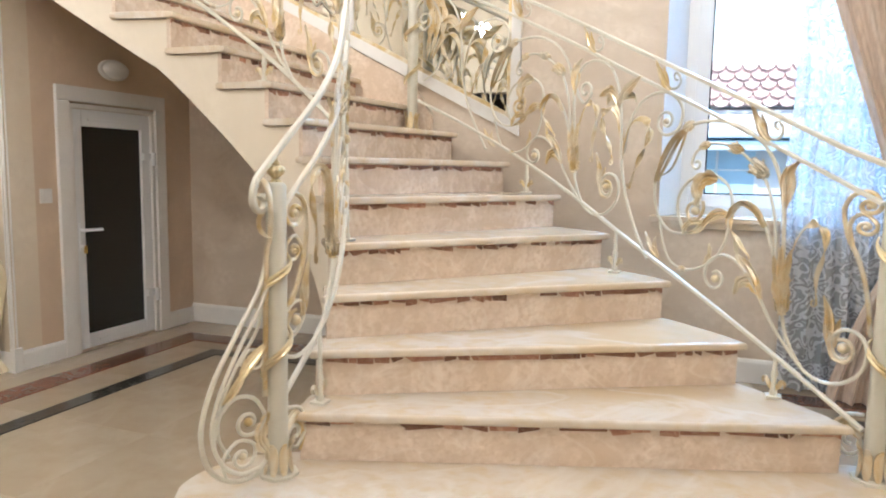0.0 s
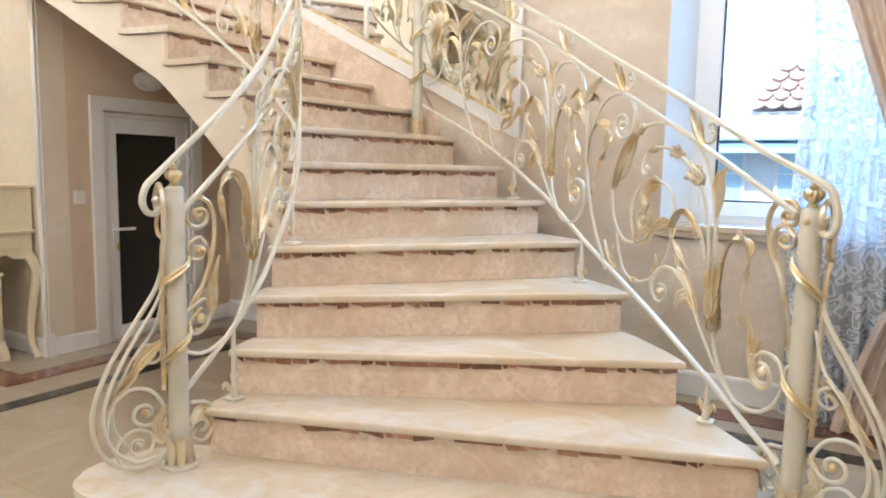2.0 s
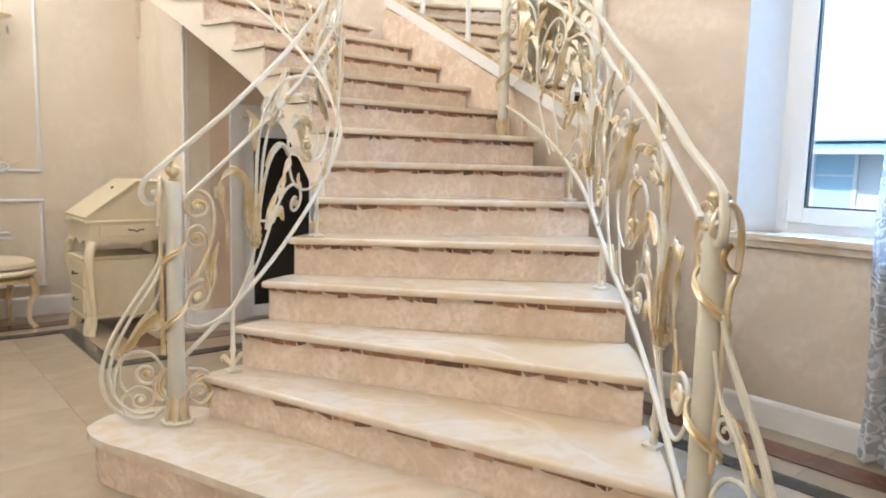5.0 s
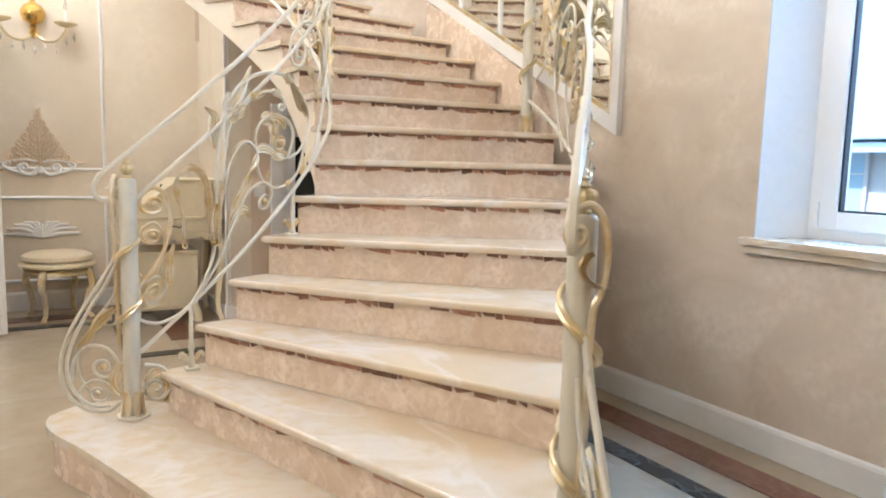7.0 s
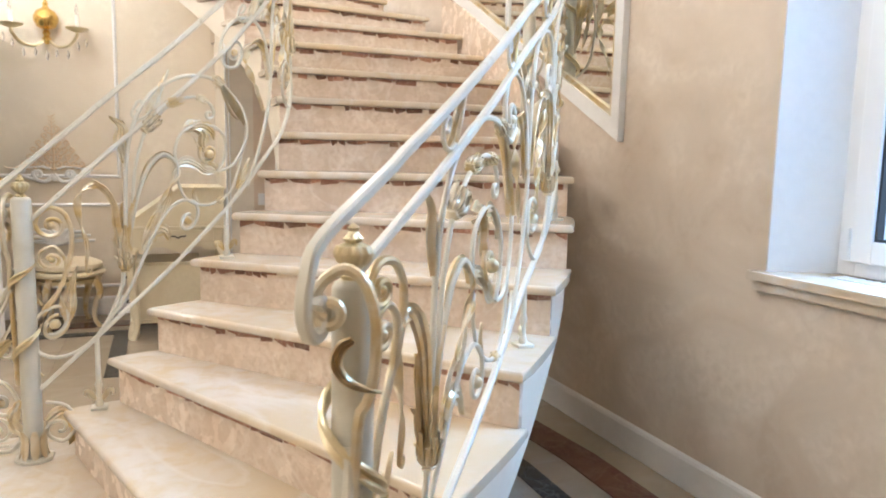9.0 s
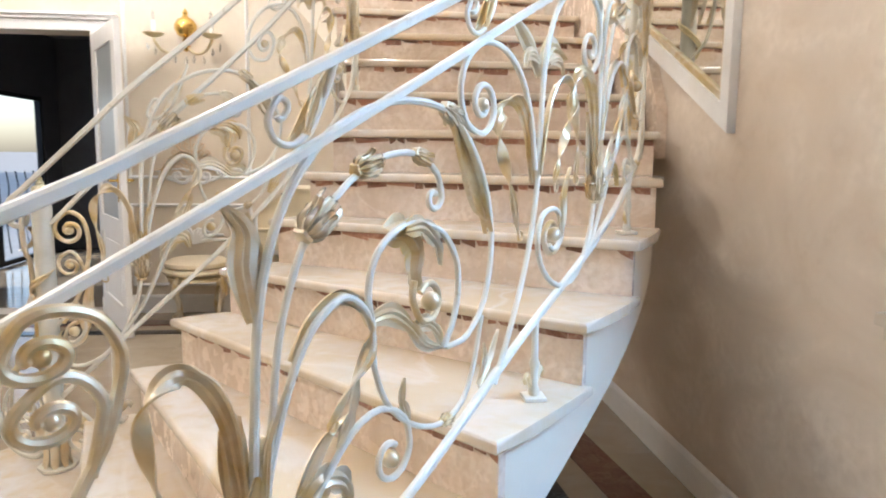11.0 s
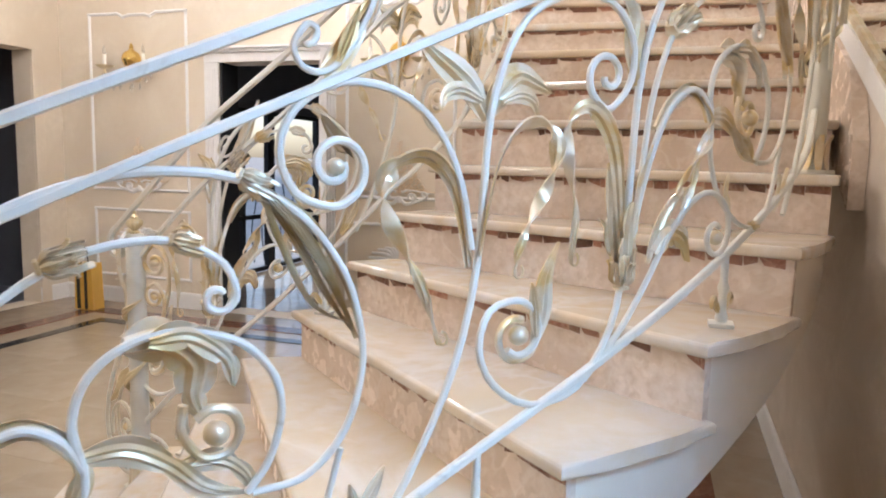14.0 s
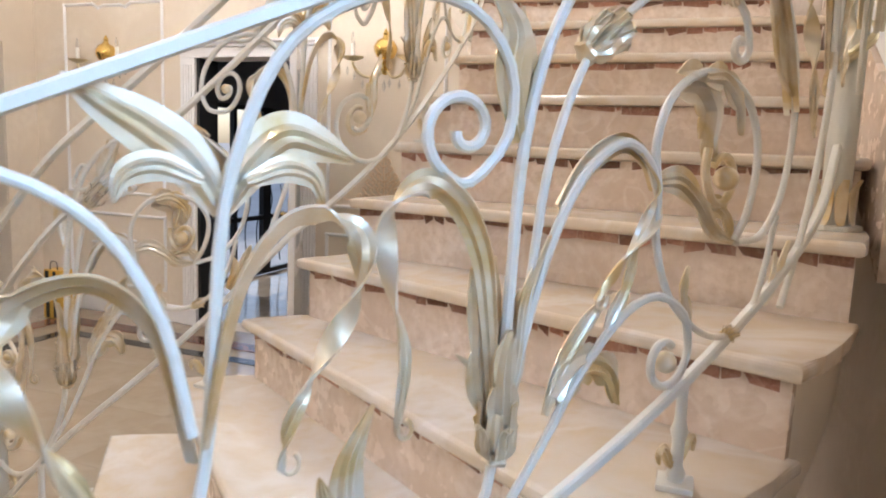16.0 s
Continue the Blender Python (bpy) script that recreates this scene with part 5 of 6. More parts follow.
# ---- west wall: mouldings, sconces and ornaments ----
def moulding(pts, face, name="wall_moulding", w=0.026, closed=True):
    """Raised white moulding on the west wall along (y, z) points."""
    P = [Vector((face, y, z)) for y, z in pts]
    bm = bmesh.new()
    segs = list(zip(P, P[1:] + ([P[0]] if closed else [])))[: len(P) if closed else len(P) - 1]
    for a, b in segs:
        d = (b - a).normalized()
        n = Vector((0, -d.z, d.y))
        prof = [(0.0, -w), (0.006, -w), (0.010, -w * 0.5), (0.016, 0.0), (0.010, w * 0.5), (0.006, w), (0.0, w)]
        ra = [bm.verts.new(a - d * w * 0.5 + Vector((h, 0, 0)) + n * s * 0.5) for h, s in prof]
        rb = [bm.verts.new(b + d * w * 0.5 + Vector((h, 0, 0)) + n * s * 0.5) for h, s in prof]
        for j in range(len(prof) - 1):
            bm.faces.new((ra[j], ra[j + 1], rb[j + 1], rb[j]))
        bm.faces.new(ra[::-1])
        bm.faces.new(rb)
    return thing(name, bm, M_WHITE, "white raised panel moulding on the cream wall", "moulding", kind="structure")


WF = WEST + 0.001


def shaped_panel(y0, y1, z0, z1):
    """Panel outline with eared, wavy top corners."""
    m = (y1 - y0)
    return [(y0, z0), (y1, z0), (y1, z1), (y1 - m * 0.30, z1), (y1 - m * 0.36, z1 - 0.03), (y1 - m * 0.42, z1 - 0.015), (y0 + m * 0.42, z1 - 0.015), (y0 + m * 0.36, z1 - 0.03), (y0 + m * 0.30, z1), (y0, z1)]


moulding(shaped_panel(-2.94, -2.06, 1.04, 2.52), WF)
moulding([(-2.94, 0.22), (-2.06, 0.22), (-2.06, 0.83), (-2.94, 0.83)], WF)
moulding(shaped_panel(-5.42, -4.42, 1.02, 2.52), WF)
moulding([(-5.42, 0.25), (-4.42, 0.25), (-4.42, 0.84), (-5.42, 0.84)], WF)


def scroll_piece(bm, cy, cz, pts, r, x):
    path = catmull([Vector((x, cy + a, cz + b)) for a, b in pts], 4)
    sweep(path, ring(r, 6), bm, scale=lambda f: 1.15 - 0.6 * f)


def wall_ornament(cy, z0, gold=True):
    """Carved crest: white scroll base and gilded openwork spray above it."""
    ob = empty("wall_ornament", (WEST, cy, z0), "white carved crest with gilded openwork spray on the wall", "ornament", "wall crests")
    x = WEST + 0.014
    bm = bmesh.new()
    for s in (-1, 1):
        scroll_piece(bm, cy, z0, volute([(0.0, 0.02), (s * 0.05, -0.03), (s * 0.11, -0.02), (s * 0.13, 0.02)], (s * 0.10, 0.02), 1.3, 0.008), 0.013, x)
        scroll_piece(bm, cy, z0, volute([(s * 0.10, -0.02), (s * 0.17, -0.005), (s * 0.23, 0.035), (s * 0.20, 0.065)], (s * 0.20, 0.045), 0.8, 0.006), 0.010, x)
        scroll_piece(bm, cy, z0, [(s * 0.02, 0.06), (s * 0.08, 0.075), (s * 0.15, 0.07), (s * 0.22, 0.055), (s * 0.28, 0.06)], 0.009, x)
    lathe([(0.001, 0.0), (0.024, 0.003), (0.018, 0.014), (0.001, 0.020)], (x, cy, z0 - 0.005), 14, axis=(1, 0, 0), bm=bm)
    part("crest", bm, M_WHITE, ob, "white carved scroll crest")
    if gold:
        bm = bmesh.new()
        for row, (h, half) in enumerate(((0.08, 0.20), (0.13, 0.165), (0.18, 0.135), (0.23, 0.105), (0.28, 0.075), (0.33, 0.045))):
            for s in (-1, 1):
                n = max(1, round(half / 0.05))
                for i in range(n):
                    b0 = s * half * (i + 0.6) / n
                    scroll_piece(bm, cy, z0 + h, volute([(b0 - s * 0.03, -0.03), (b0, -0.01), (b0 + s * 0.022, 0.015), (b0 + s * 0.004, 0.032)], (b0 + s * 0.004, 0.014), 0.9, 0.004), 0.0052, x)
        scroll_piece(bm, cy, z0, [(0.0, 0.05), (0.004, 0.18), (-0.003, 0.30), (0.0, 0.44)], 0.007, x)
        for k in range(7):
            scroll_piece(bm, cy, z0 + 0.36 + 0.012 * k, [(0, 0), (0.015 * (-1) ** k, 0.008), (0.022 * (-1) ** k, 0.020)], 0.004, x)
        for s in (-1, 1):
            scroll_piece(bm, cy, z0, [(s * 0.10, 0.085), (s * 0.20, 0.075), (s * 0.27, 0.06), (s * 0.31, 0.075)], 0.007, x)
        part("openwork_spray", bm, M_CRESTGOLD, ob, "pale gilded openwork spray")
    return ob


M_CRESTGOLD = plaster("pale_gilt_plaster", (0.74, 0.58, 0.40), (0.62, 0.45, 0.28), 0.4, 20.0)
wall_ornament(-2.49, 1.03)
wall_ornament(-4.93, 1.03)
for cy, cz, where in ((-2.49, 0.545, "above the stool"), (-4.93, 0.575, "low on the wall")):
    palmette = empty("wall_ornament", (WEST, cy, cz), "white carved leaf palmette " + where, "ornament", "wall crests")
    for i in range(11):
        a = math.pi * (i + 0.5) / 11
        L = 0.15 + 0.09 * abs(math.cos(a))
        bm = bmesh.new()
        scroll_piece(bm, cy, cz, [(0, 0), (math.cos(a) * L * 0.5, math.sin(a) * L * 0.55), (math.cos(a) * L * 1.05, math.sin(a) * L * 0.62)], 0.017, WEST + 0.012)
        part("palmette_leaf", bm, M_WHITE, palmette)

M_CRYSTAL, _nt, _p = mat("crystal", (0.95, 0.95, 0.93), 0.03)
_p.inputs["Transmission Weight"].default_value = 0.9
M_CANDLE = mat("candle_sleeve", (0.85, 0.82, 0.74), 0.5)[0]


def sconce(cy, zc):
    ob = empty("wall_sconce", (WEST, cy, zc), "brass two-arm wall sconce with candle sleeves and crystal drops", "wall lamp", "wall sconces")
    x = WEST + 0.03
    part("back_ball", lathe([(0.001, -0.012), (0.020, -0.010), (0.045, 0.0), (0.060, 0.03), (0.062, 0.055), (0.045, 0.085), (0.018, 0.10), (0.012, 0.115), (0.016, 0.122), (0.004, 0.145), (0.001, 0.15)], (x, cy, zc - 0.02), 24), M_BRASS, ob, "polished brass ball backplate")
    part("hub", lathe([(0.001, -0.09), (0.012, -0.085), (0.024, -0.06), (0.014, -0.045), (0.020, -0.03), (0.012, -0.015)], (x, cy, zc - 0.02), 16), M_BRASS, ob)
    for s in (-1, 1):
        pts = [Vector((x, cy, zc - 0.075)), Vector((x + 0.02, cy + s * 0.05, zc - 0.12)), Vector((x + 0.05, cy + s * 0.11, zc - 0.115)), Vector((x + 0.07, cy + s * 0.15, zc - 0.07)), Vector((x + 0.07, cy + s * 0.155, zc - 0.04))]
        arm = part("arm", sweep(catmull(pts, 6), ring(0.008, 8)), M_GOLD, ob)
        part("drip_pan", lathe([(0.008, -0.045), (0.030, -0.040), (0.056, -0.026), (0.058, -0.022), (0.020, -0.026)], (x + 0.07, cy + s * 0.155, zc), 20), M_GOLD, arm)
        part("candle_sleeve", lathe([(0.011, -0.026), (0.011, 0.045), (0.004, 0.048)], (x + 0.07, cy + s * 0.155, zc), 12), M_CANDLE, arm)
        part("bulb", lathe([(0.006, 0.046), (0.011, 0.062), (0.008, 0.085), (0.001, 0.105)], (x + 0.07, cy + s * 0.155, zc), 10), M_CRYSTAL, arm)
        for k, (dy, dz) in enumerate(((0.05, -0.145), (0.105, -0.15), (0.155, -0.105), (0.195, -0.08))):
            part("crystal_drop", lathe([(0.001, -0.035), (0.009, -0.016), (0.002, 0.012)], (x + 0.05, cy + s * dy, zc + dz), 6), M_CRYSTAL, arm)
    part("crystal_drop", lathe([(0.001, -0.045), (0.012, -0.02), (0.002, 0.015)], (x + 0.01, cy, zc - 0.15), 6), M_CRYSTAL, ob)
    ob.scale = (1.3, 1.3, 1.3)
    return ob


sconce(-2.49, 2.10)
sconce(-4.95, 2.10)

# ---- far doorway, its open leaf and the room beyond ----
fd = empty("door_2", (WEST, -3.63, 0), "doorway with white fluted casing and a cornice", "doorway", kind="structure")
y0, y1, _, zt = FAR_DOOR
for a, b in ((y0 - 0.135, y0 - 0.002), (y1 + 0.002, y1 + 0.135)):
    bm = box(WEST + 0.001, WEST + 0.022, a, b, 0.13, zt, 0.003)
    for k in range(4):
        yy = a + 0.022 + k * 0.025
        box(WEST + 0.021, WEST + 0.030, yy, yy + 0.012, 0.20, zt - 0.05, 0.004, bm)
    part("pilaster", bm, M_WHITE, fd, "white fluted pilaster", smooth=False)
    part("plinth", box(WEST + 0.001, WEST + 0.036, a - 0.006, b + 0.006, 0.0, 0.13, 0.004), M_WHITE, fd, smooth=False)
part("frieze", box(WEST + 0.001, WEST + 0.026, y0 - 0.135, y1 + 0.135, zt + 0.001, zt + 0.075, 0.003), M_WHITE, fd, smooth=False)
part("cornice", box(WEST + 0.001, WEST + 0.058, y0 - 0.175, y1 + 0.175, zt + 0.0755, zt + 0.10, 0.006), M_WHITE, fd, smooth=False)
part("cornice", box(WEST + 0.001, WEST + 0.085, y0 - 0.20, y1 + 0.20, zt + 0.1005, zt + 0.122, 0.006), M_WHITE, fd, smooth=False)
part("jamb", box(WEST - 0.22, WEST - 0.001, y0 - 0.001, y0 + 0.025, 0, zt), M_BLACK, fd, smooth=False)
# open leaf
leafm = Matrix.Translation((WEST + 0.045, y1 + 0.03, 0)) @ Matrix.Rotation(math.atan2(0.42, 0.77), 4, "Z")
ol = empty("open_door", (WEST + 0.045, y1 + 0.03, 0), "white panelled door standing open with a brass handle", "door")


def leafpart(name, bm, material, label="", smooth=False):
    bmesh.ops.transform(bm, matrix=leafm, verts=bm.verts)
    return part(name, bm, material, ol, label, smooth)


for a in ((0.0, 0.13, 0.012, 2.05), (0.75, 0.88, 0.012, 2.05), (0.13, 0.75, 0.012, 0.20), (0.13, 0.75, 0.66, 0.78), (0.13, 0.75, 1.93, 2.05)):
    leafpart("stile", box(a[0] + 0.0004, a[1] - 0.0004, -0.02, 0.02, a[2], a[3], 0.003), M_WHITE)
leafpart("lower_panel", box(0.13, 0.75, -0.008, 0.008, 0.20, 0.66), M_WHITE)
leafpart("panel_bead", box(0.18, 0.70, -0.014, 0.014, 0.25, 0.61, 0.008), M_WHITE)
M_FROST = mat("frosted_grey_glass", (0.33, 0.35, 0.35), 0.3)[0]
leafpart("pane", box(0.13, 0.75, -0.005, 0.005, 0.78, 1.93), M_FROST, "frosted grey door glass")
leafpart("handle_plate", box(0.795, 0.835, -0.026, -0.0205, 0.90, 1.14, 0.002), M_BRASS, "brass handle plate")
bm = sweep(catmull([(0.815, -0.022, 1.04), (0.815, -0.06, 1.04), (0.79, -0.068, 1.04), (0.70, -0.066, 1.042)], 4), ring(0.009, 8))
leafpart("lever", bm, M_BRASS, "brass lever handle", True)
bm = sweep(catmull([(0.815, 0.022, 1.04), (0.815, 0.06, 1.04), (0.79, 0.068, 1.04), (0.70, 0.066, 1.042)], 4), ring(0.009, 8))
leafpart("lever", bm, M_BRASS, "brass lever handle", True)

# gloom of the unlit rooms is put into this dark wall colour
M_UNLIT_WALL = plaster("unlit_room_shade_plaster", (0.13, 0.135, 0.15), (0.10, 0.10, 0.115), 0.5, 1.5)
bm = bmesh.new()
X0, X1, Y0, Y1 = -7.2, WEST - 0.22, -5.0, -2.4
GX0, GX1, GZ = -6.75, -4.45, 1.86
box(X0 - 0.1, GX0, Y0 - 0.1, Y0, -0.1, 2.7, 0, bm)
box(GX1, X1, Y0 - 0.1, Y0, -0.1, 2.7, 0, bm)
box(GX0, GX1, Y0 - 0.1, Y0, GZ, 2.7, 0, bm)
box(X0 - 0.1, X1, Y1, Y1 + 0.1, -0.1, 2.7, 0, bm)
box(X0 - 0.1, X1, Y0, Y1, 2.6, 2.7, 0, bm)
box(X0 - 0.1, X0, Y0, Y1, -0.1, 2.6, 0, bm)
thing("vestibule_walls", bm, M_UNLIT_WALL, "walls of the dim room beyond the doorway, shade put into their colour", "wall", kind="structure", smooth=False)
thing("vestibule_floor", box(X0, WEST, Y0, Y1, -0.12, -0.004), M_FLOOR, "polished floor of the room beyond the doorway", "floor", kind="structure", smooth=False)
gd = empty("glazed_door", (-5.6, Y0, 0), "tall glazed entrance door with dark frames", "door", kind="structure")
for a in (GX0, -5.66, -5.05, GX1 - 0.06):
    part("stile", box(a, a + (0.14 if a == -5.66 else 0.05), Y0 - 0.07, Y0 - 0.01, 0.0, GZ), M_BLACK, gd, smooth=False)
for z in (0.0, 0.62, GZ - 0.05):
    part("rail", box(GX0 + 0.05, GX1 - 0.06, Y0 - 0.065, Y0 - 0.015, z, z + 0.05), M_BLACK, gd, smooth=False)
for k in range(10):
    xx = GX0 + 0.15 + k * 0.21
    part("grille_bar", sweep(catmull([(xx, Y0 - 0.09, 0.1), (xx + 0.05, Y0 - 0.09, 0.5), (xx - 0.04, Y0 - 0.09, 0.8), (xx, Y0 - 0.09, 1.0)], 4), ring(0.007, 6)), M_BLACK, gd)

# dark room behind the south opening
M_DARKWOOD = plaster("dark_wood", (0.035, 0.024, 0.018), (0.055, 0.038, 0.028), 0.4, 3.0, 0.1, (1, 1, 0.2))
bm = bmesh.new()
box(-3.6, -3.5, -8.4, SOUTH - 0.2, -0.1, 2.7, 0, bm)
box(-1.0, -0.9, -8.4, SOUTH - 0.2, -0.1, 2.7, 0, bm)
box(-3.5, -1.0, -8.4, -8.3, -0.1, 2.7, 0, bm)
box(-3.5, -1.0, -8.3, SOUTH - 0.2, 2.6, 2.7, 0, bm)
box(-3.5, -1.0, -8.3, SOUTH - 0.2, -0.1, -0.006, 0, bm)
thing("dark_room", bm, M_UNLIT_WALL, "unlit room behind the wide opening, its gloom put into the wall colour", "room", kind="structure", smooth=False)
cab = thing("shelf_cabinet", box(-3.45, -2.2, -8.25, -7.85, 0.0, 2.3, 0.01), M_DARKWOOD, "tall dark wooden shelf cabinet in the unlit room", "cabinet", smooth=False)
for z in (0.5, 0.95, 1.4, 1.85):
    part("shelf", box(-3.40, -2.25, -7.85, -7.82, z, z + 0.03), M_DARKWOOD, cab, smooth=False)
bm = bmesh.new()
so = [(-3.02 - 0.10, -3.021), (-1.499, -1.40)]
for a, b in so:
    box(a, b, SOUTH + 0.001, SOUTH + 0.022, 0.0, 2.19, 0.004, bm)
box(-3.12, -1.40, SOUTH + 0.001, SOUTH + 0.022, 2.1905, 2.29, 0.004, bm)
thing("opening_casing", bm, M_CREAMWALL, "plain cream casing round the wide opening", "moulding", kind="structure", smooth=False)

# gold and black paper bag on the floor by the wall
bag = empty("gift_bag", (-2.98, -5.20, 0), "gold and black glossy paper gift bag on the floor", "bag")
bm = slab([(-5.30, 0.004), (-5.10, 0.004), (-5.115, 0.40), (-5.285, 0.40)], "x", -3.05, -2.93)
part("bag_body", bm, mat("orange_gold_paper", (0.62, 0.36, 0.06), 0.3)[0], bag, smooth=False)
for a, b in ((-5.27, -5.235), (-5.19, -5.16)):
    part("black_stripe", slab([(a, 0.01), (b, 0.01), (b, 0.39), (a, 0.39)], "x", -2.929, -2.926), M_BLACK, bag, smooth=False)
part("cord_handle", sweep(catmull([(-2.95, -5.24, 0.39), (-2.95, -5.23, 0.46), (-2.95, -5.17, 0.46), (-2.95, -5.16, 0.39)], 5), ring(0.004, 6)), M_BLACK, bag)


# ---- curtains ----
def cloth(name, left, right, z0, z1, y, folds, amp, material, label, nx=120, nz=24, seed=0, category="curtain"):
    """Hanging folded cloth; left and right give its edges by height."""
    rnd = random.Random(seed)
    ph = [rnd.uniform(0, 6.28) for _ in range(4)]
    bm = bmesh.new()
    front, back = [], []
    for j in range(nz + 1):
        z = z0 + (z1 - z0) * j / nz
        xl, xr = left(z), right(z)
        ra, rb = [], []
        for i in range(nx + 1):
            f = i / nx
            w = math.sin(2 * math.pi * folds * f + ph[0] + 0.5 * math.sin(3 * f + ph[1])) + 0.35 * math.sin(2 * math.pi * folds * 2.3 * f + ph[2] + z)
            ra.append(bm.verts.new((xl + (xr - xl) * f, y + amp * w * (0.75 + 0.25 * math.sin(z * 1.7 + f * 5)), z)))
        for i, v in enumerate(ra):
            rb.append(bm.verts.new(v.co + Vector((0, 0.002, 0))))
        front.append(ra)
        back.append(rb)
    for A, flip in ((front, False), (back, True)):
        for r0, r1 in zip(A, A[1:]):
            for i in range(nx):
                q = (r0[i], r0[i + 1], r1[i + 1], r1[i])
                bm.faces.new(q[::-1] if flip else q)
    for j in range(nz):
        bm.faces.new((front[j][0], front[j + 1][0], back[j + 1][0], back[j][0]))
        bm.faces.new((front[j][-1], back[j][-1], back[j + 1][-1], front[j + 1][-1]))
    return thing(name, bm, material, label, category)


M_SHEER = bpy.data.materials.new("lace_sheer")
M_SHEER.use_nodes = True
nt = M_SHEER.node_tree
for n in list(nt.nodes):
    if n.type == "BSDF_PRINCIPLED":
        nt.nodes.remove(n)
tc = nt.nodes.new("ShaderNodeTexCoord")
mp = nt.nodes.new("ShaderNodeMapping")
mp.inputs["Scale"].default_value = (1.0, 0.2, 1.0)
nt.links.new(tc.outputs["Object"], mp.inputs[0])
wrp = nt.nodes.new("ShaderNodeTexNoise")
wrp.inputs["Scale"].default_value = 7
nt.links.new(mp.outputs[0], wrp.inputs["Vector"])
mx = nt.nodes.new("ShaderNodeMix")
mx.data_type = "RGBA"
mx.inputs[0].default_value = 0.16
nt.links.new(mp.outputs[0], mx.inputs[6])
nt.links.new(wrp.outputs["Color"], mx.inputs[7])
vo = nt.nodes.new("ShaderNodeTexVoronoi")
vo.inputs["Scale"].default_value = 21
nt.links.new(mx.outputs[2], vo.inputs["Vector"])
wv = nt.nodes.new("ShaderNodeMath")
wv.operation = "SINE"
ml = nt.nodes.new("ShaderNodeMath")
ml.operation = "MULTIPLY"
ml.inputs[1].default_value = 15
nt.links.new(vo.outputs["Distance"], ml.inputs[0])
nt.links.new(ml.outputs[0], wv.inputs[0])
rg = nt.nodes.new("ShaderNodeMapRange")
rg.inputs[1].default_value, rg.inputs[2].default_value = -0.2, 0.5
nt.links.new(wv.outputs[0], rg.inputs[0])
df = nt.nodes.new("ShaderNodeBsdfDiffuse")
nt.links.new(mixed(nt, rg.outputs[0], (0.76, 0.765, 0.785), (0.90, 0.90, 0.90)), df.inputs[0])
bp = nt.nodes.new("ShaderNodeBump")
bp.inputs["Strength"].default_value, bp.inputs["Distance"].default_value = 0.6, 0.006
nt.links.new(rg.outputs[0], bp.inputs["Height"])
nt.links.new(bp.outputs[0], df.inputs["Normal"])
tl = nt.nodes.new("ShaderNodeBsdfTranslucent")
tl.inputs[0].default_value = (0.62, 0.66, 0.72, 1)
s1 = nt.nodes.new("ShaderNodeMixShader")
s1.inputs[0].default_value = 0.45
nt.links.new(df.outputs[0], s1.inputs[1])
nt.links.new(tl.outputs[0], s1.inputs[2])
tr = nt.nodes.new("ShaderNodeBsdfTransparent")
s2 = nt.nodes.new("ShaderNodeMixShader")
tp = nt.nodes.new("ShaderNodeMapRange")
tp.inputs[3].default_value, tp.inputs[4].default_value = 0.55, 0.97
nt.links.new(rg.outputs[0], tp.inputs[0])
nt.links.new(tp.outputs[0], s2.inputs[0])
nt.links.new(tr.outputs[0], s2.inputs[1])
nt.links.new(s1.outputs[0], s2.inputs[2])
nt.links.new(s2.outputs[0], nt.nodes["Material Output"].inputs[0])

M_DRAPE, nt, p = mat("beige_satin", (0.60, 0.48, 0.38), 0.42)
p.inputs["Sheen Weight"].default_value = 0.3
nt.links.new(mixed(nt, noise_fac(nt, 60, 3, 0.35, 0.7, 0.0, (1, 1, 0.25)), (0.62, 0.50, 0.40), (0.50, 0.38, 0.29)), p.inputs["Base Color"])
bump(nt, p, noise_fac(nt, 260, 2, 0.3, 0.7), 0.15, 0.001)
M_DRAPE2, nt, p = mat("brown_satin", (0.30, 0.19, 0.12), 0.42)
nt.links.new(mixed(nt, noise_fac(nt, 60, 3, 0.35, 0.7, 0.0, (1, 1, 0.25)), (0.33, 0.21, 0.14), (0.26, 0.16, 0.10)), p.inputs["Base Color"])

cloth("sheer_curtain", lambda z: 1.375 + 0.012 * math.sin(z * 5), lambda z: 2.15, 0.012, 2.9, -0.055, 9, 0.028, M_SHEER, "silvery lace sheer curtain with a scroll pattern", seed=4)


def drape_left(z):
    pts = ((0.0, 1.60), (0.12, 1.62), (0.45, 1.72), (0.80, 1.86), (1.12, 1.79), (1.5, 1.66), (1.97, 1.50), (2.9, 1.38))
    return float(np.interp(z, [q[0] for q in pts], [q[1] for q in pts]))


def drape_right(z):
    return float(np.interp(z, [0, 0.8, 1.2, 2.9], [1.98, 2.00, 2.02, 1.92]))


cloth("drape", drape_left, drape_right, 0.006, 2.9, -0.17, 4.5, 0.030, M_DRAPE, "heavy beige satin drape gathered to one side", seed=7)
cloth("drape", lambda z: drape_right(z) - 0.12, lambda z: 2.45, 0.006, 2.9, -0.13, 5, 0.030, M_DRAPE2, "brown satin drape beside the window", seed=9)
rod = thing("curtain_rod", sweep([Vector((0.5, -0.12, 2.93)), Vector((2.7, -0.12, 2.93))], ring(0.015, 12), up=Vector((0, 0, 1))), M_GOLD, "gilded curtain rod above the window", "curtain rod")
for bx in (0.56, 2.64):
    part("bracket", box(bx - 0.012, bx + 0.012, -0.12, NORTH, 2.918, 2.942, 0.004), M_GOLD, rod, smooth=False)

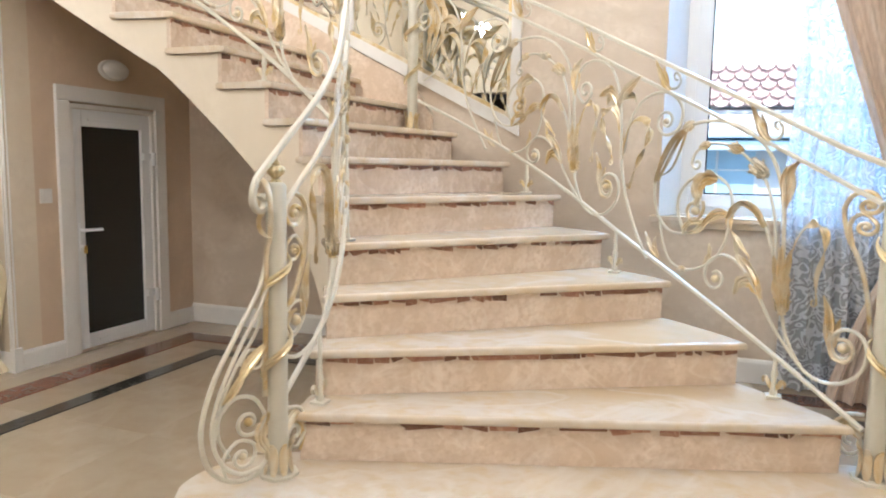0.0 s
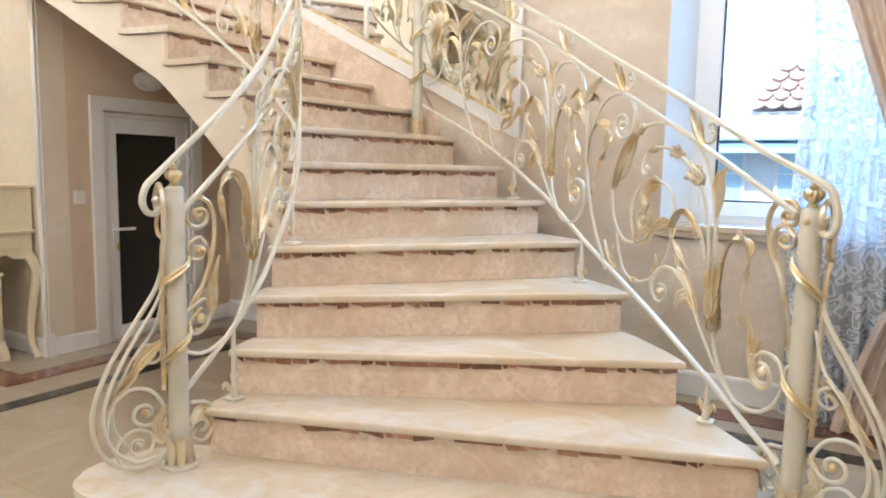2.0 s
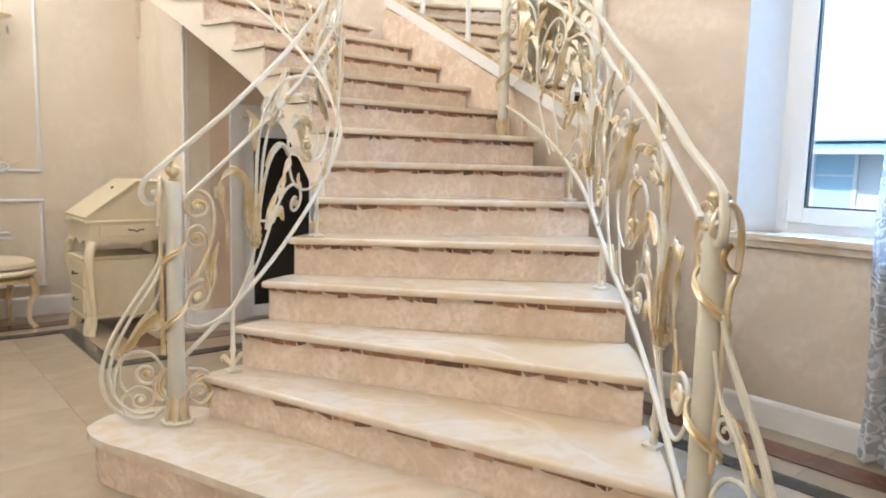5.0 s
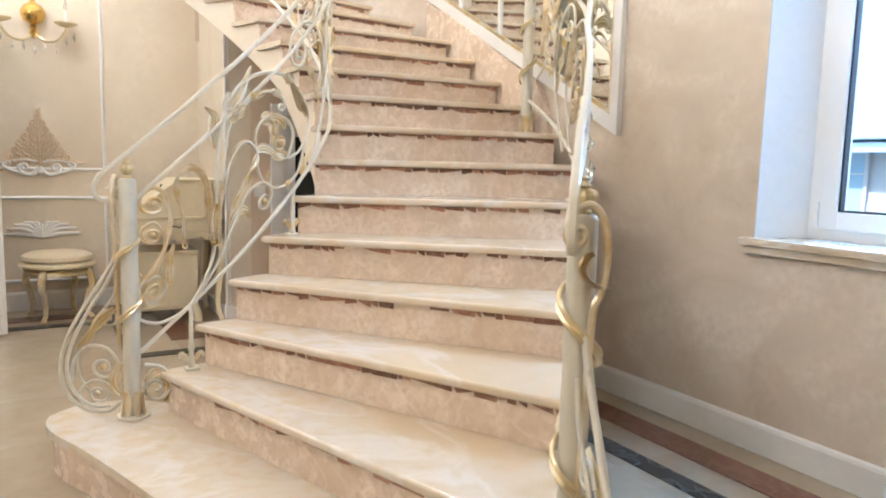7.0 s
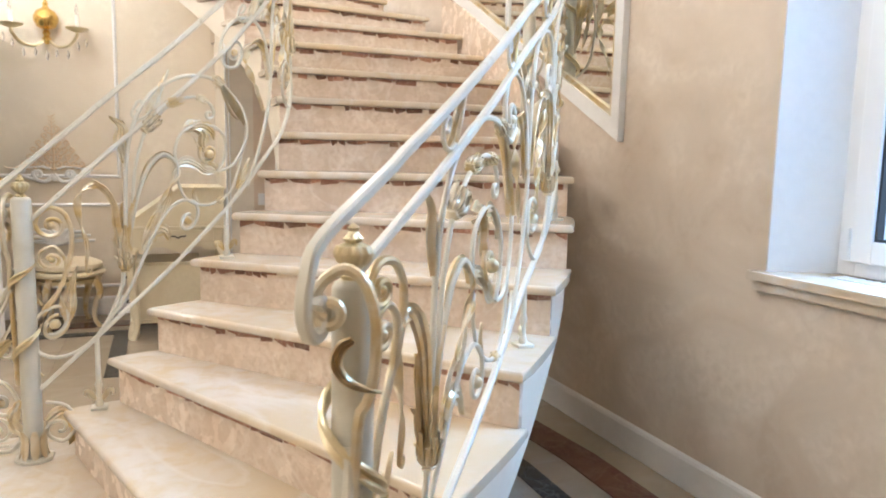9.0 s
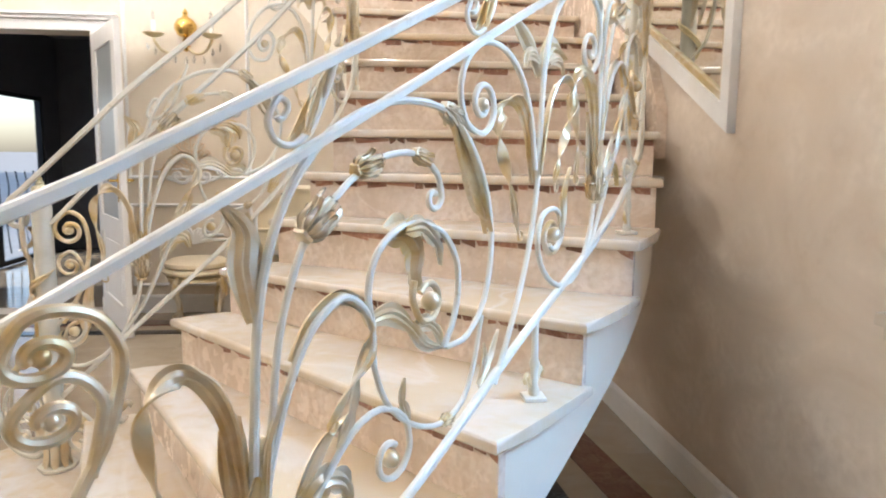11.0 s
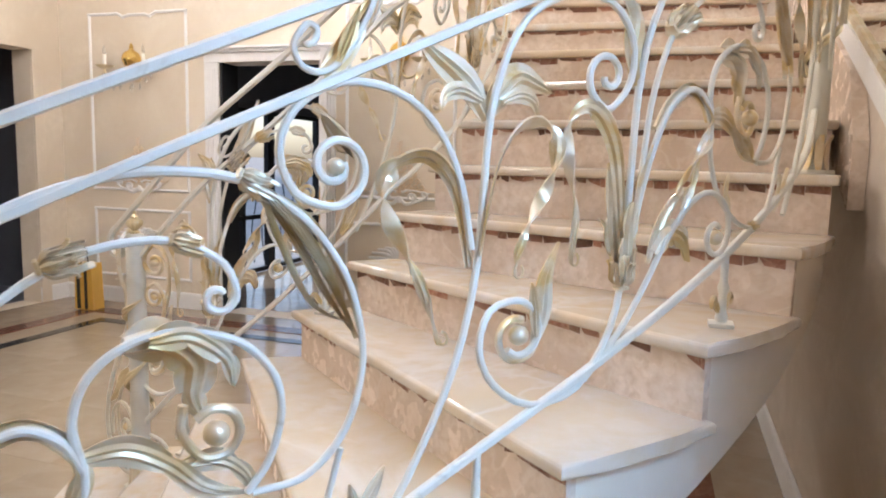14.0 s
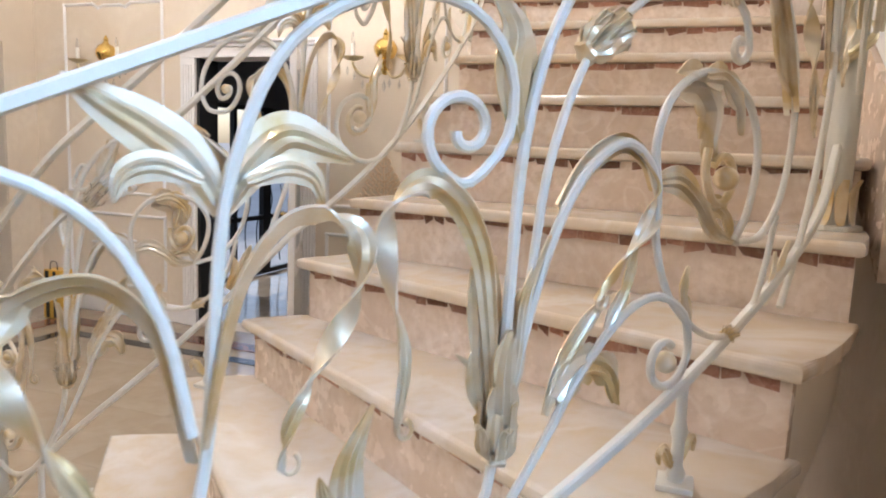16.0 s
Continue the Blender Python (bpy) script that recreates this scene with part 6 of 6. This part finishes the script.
# ---- outside the window ----
M_GROUND = plaster("pale_paving", (0.34, 0.33, 0.31), (0.28, 0.27, 0.25), 0.8, 0.8)
bm = bmesh.new()
bmesh.ops.create_grid(bm, x_segments=2, y_segments=2, size=1500)
for v in bm.verts:
    v.co.z = -0.55
thing("ground", bm, M_GROUND, "pale paved yard outside the house", "ground", kind="structure", smooth=False)
M_SIDING = plaster("white_siding", (0.80, 0.82, 0.84), (0.72, 0.76, 0.80), 0.6, 2.0)
M_TILE = plaster("red_roof_tile", (0.78, 0.60, 0.56), (0.72, 0.52, 0.48), 0.6, 5.0)
M_METALROOF = plaster("pale_metal_roof", (0.78, 0.82, 0.84), (0.70, 0.75, 0.78), 0.4, 1.0)
M_BLUEGLASS = mat("house_window_glass", (0.46, 0.66, 0.80), 0.12)[0]
HY = 8.0
house = empty("neighbour_house", (2.2, HY, -0.55), "pale house with metal roof, red tiled wing and blue windows", "house")
part("wall", box(-12.0, 9.0, HY, HY + 5, -0.55, 1.75), M_SIDING, house, smooth=False)
for i in range(9):
    part("siding_board", box(-12.0, 9.0, HY - 0.03, HY - 0.001, -0.5 + i * 0.14, -0.5 + i * 0.14 + 0.125, 0.004), M_SIDING, house, smooth=False)
bm = slab([(HY - 0.35, 1.72), (HY - 0.35, 1.78), (HY + 2.6, 2.95), (HY + 5.4, 1.8), (HY + 5.4, 1.74), (HY + 2.6, 2.88)], "x", -12.2, 9.2)
roof = part("roof", bm, M_METALROOF, house, smooth=False)
for i in range(12):
    f = i / 12
    yy, zz = HY - 0.35 + 2.95 * f, 1.785 + 1.17 * f
    part("roof_seam", box(-12.2, 9.2, yy, yy + 0.05, zz, zz + 0.035), M_METALROOF, roof, smooth=False)
bm = slab([(0.1, 2.20), (0.6, 2.86), (3.0, 2.86), (3.5, 2.20)], "y", HY + 0.30, HY + 3.0)
wing = part("tiled_wing", bm, M_TILE, house, "pale red tiled roof wing", smooth=False)
for r in range(5):
    for i in range(14):
        xx = 0.2 + r * 0.1 + i * 0.24
        if xx < 3.45 - r * 0.1:
            part("roof_tile", lathe([(0.12, 0.0), (0.12, 0.025)], (xx, HY + 0.28, 2.24 + r * 0.14), 8, axis=(0, -1, 0.6)), M_TILE, wing)
part("gutter", sweep([Vector((-12.2, HY - 0.38, 1.70)), Vector((9.2, HY - 0.38, 1.70))], ring(0.06, 10)), M_METALROOF, house)
for wx in (-7.8, -6.1, -4.4, -2.7, -1.0, 0.6, 2.3, 4.0, 5.7):
    w = part("window", box(wx, wx + 1.1, HY - 0.06, HY - 0.031, 0.55, 1.45), M_BLUEGLASS, house, smooth=False)
    for b in ((wx - 0.05, wx, 0.5, 1.5), (wx + 1.1, wx + 1.15, 0.5, 1.5), (wx + 0.53, wx + 0.57, 0.55, 1.45), (wx, wx + 1.1, 1.45, 1.5), (wx, wx + 1.1, 0.5, 0.55), (wx, wx + 1.1, 1.14, 1.17)):
        part("window_frame", box(b[0], b[1], HY - 0.085, HY - 0.061, b[2], b[3]), M_SIDING, w, smooth=False)
part("awning", slab([(HY - 0.7, 1.45), (HY - 0.65, 1.52), (HY - 0.02, 1.68), (HY - 0.02, 1.62)], "x", -8.4, 7.4), M_BLUEGLASS, house, "dark blue awning over the windows", smooth=False)

M_SKY = bpy.data.materials.new("bright_hazy_sky")
M_SKY.use_nodes = True
em = M_SKY.node_tree.nodes.new("ShaderNodeEmission")
em.inputs[0].default_value, em.inputs[1].default_value = (0.86, 0.95, 1.0, 1), 1.5
M_SKY.node_tree.links.new(em.outputs[0], M_SKY.node_tree.nodes["Material Output"].inputs[0])
thing("sky_backdrop", box(-90, 90, 60, 60.2, -0.5, 45), M_SKY, "bright hazy white sky behind the houses", "backdrop", kind="structure", smooth=False)
M_SKY_BLUE = bpy.data.materials.new("cool_blue_daylight_sky")
M_SKY_BLUE.use_nodes = True
em = M_SKY_BLUE.node_tree.nodes.new("ShaderNodeEmission")
em.inputs[0].default_value, em.inputs[1].default_value = (0.42, 0.66, 1.0, 1), 1.35
M_SKY_BLUE.node_tree.links.new(em.outputs[0], M_SKY_BLUE.node_tree.nodes["Material Output"].inputs[0])
thing("sky_backdrop", box(-60, 40, -60.2, -60, -0.5, 40), M_SKY_BLUE, "cool blue daylight sky beyond the entrance", "backdrop", kind="structure", smooth=False)
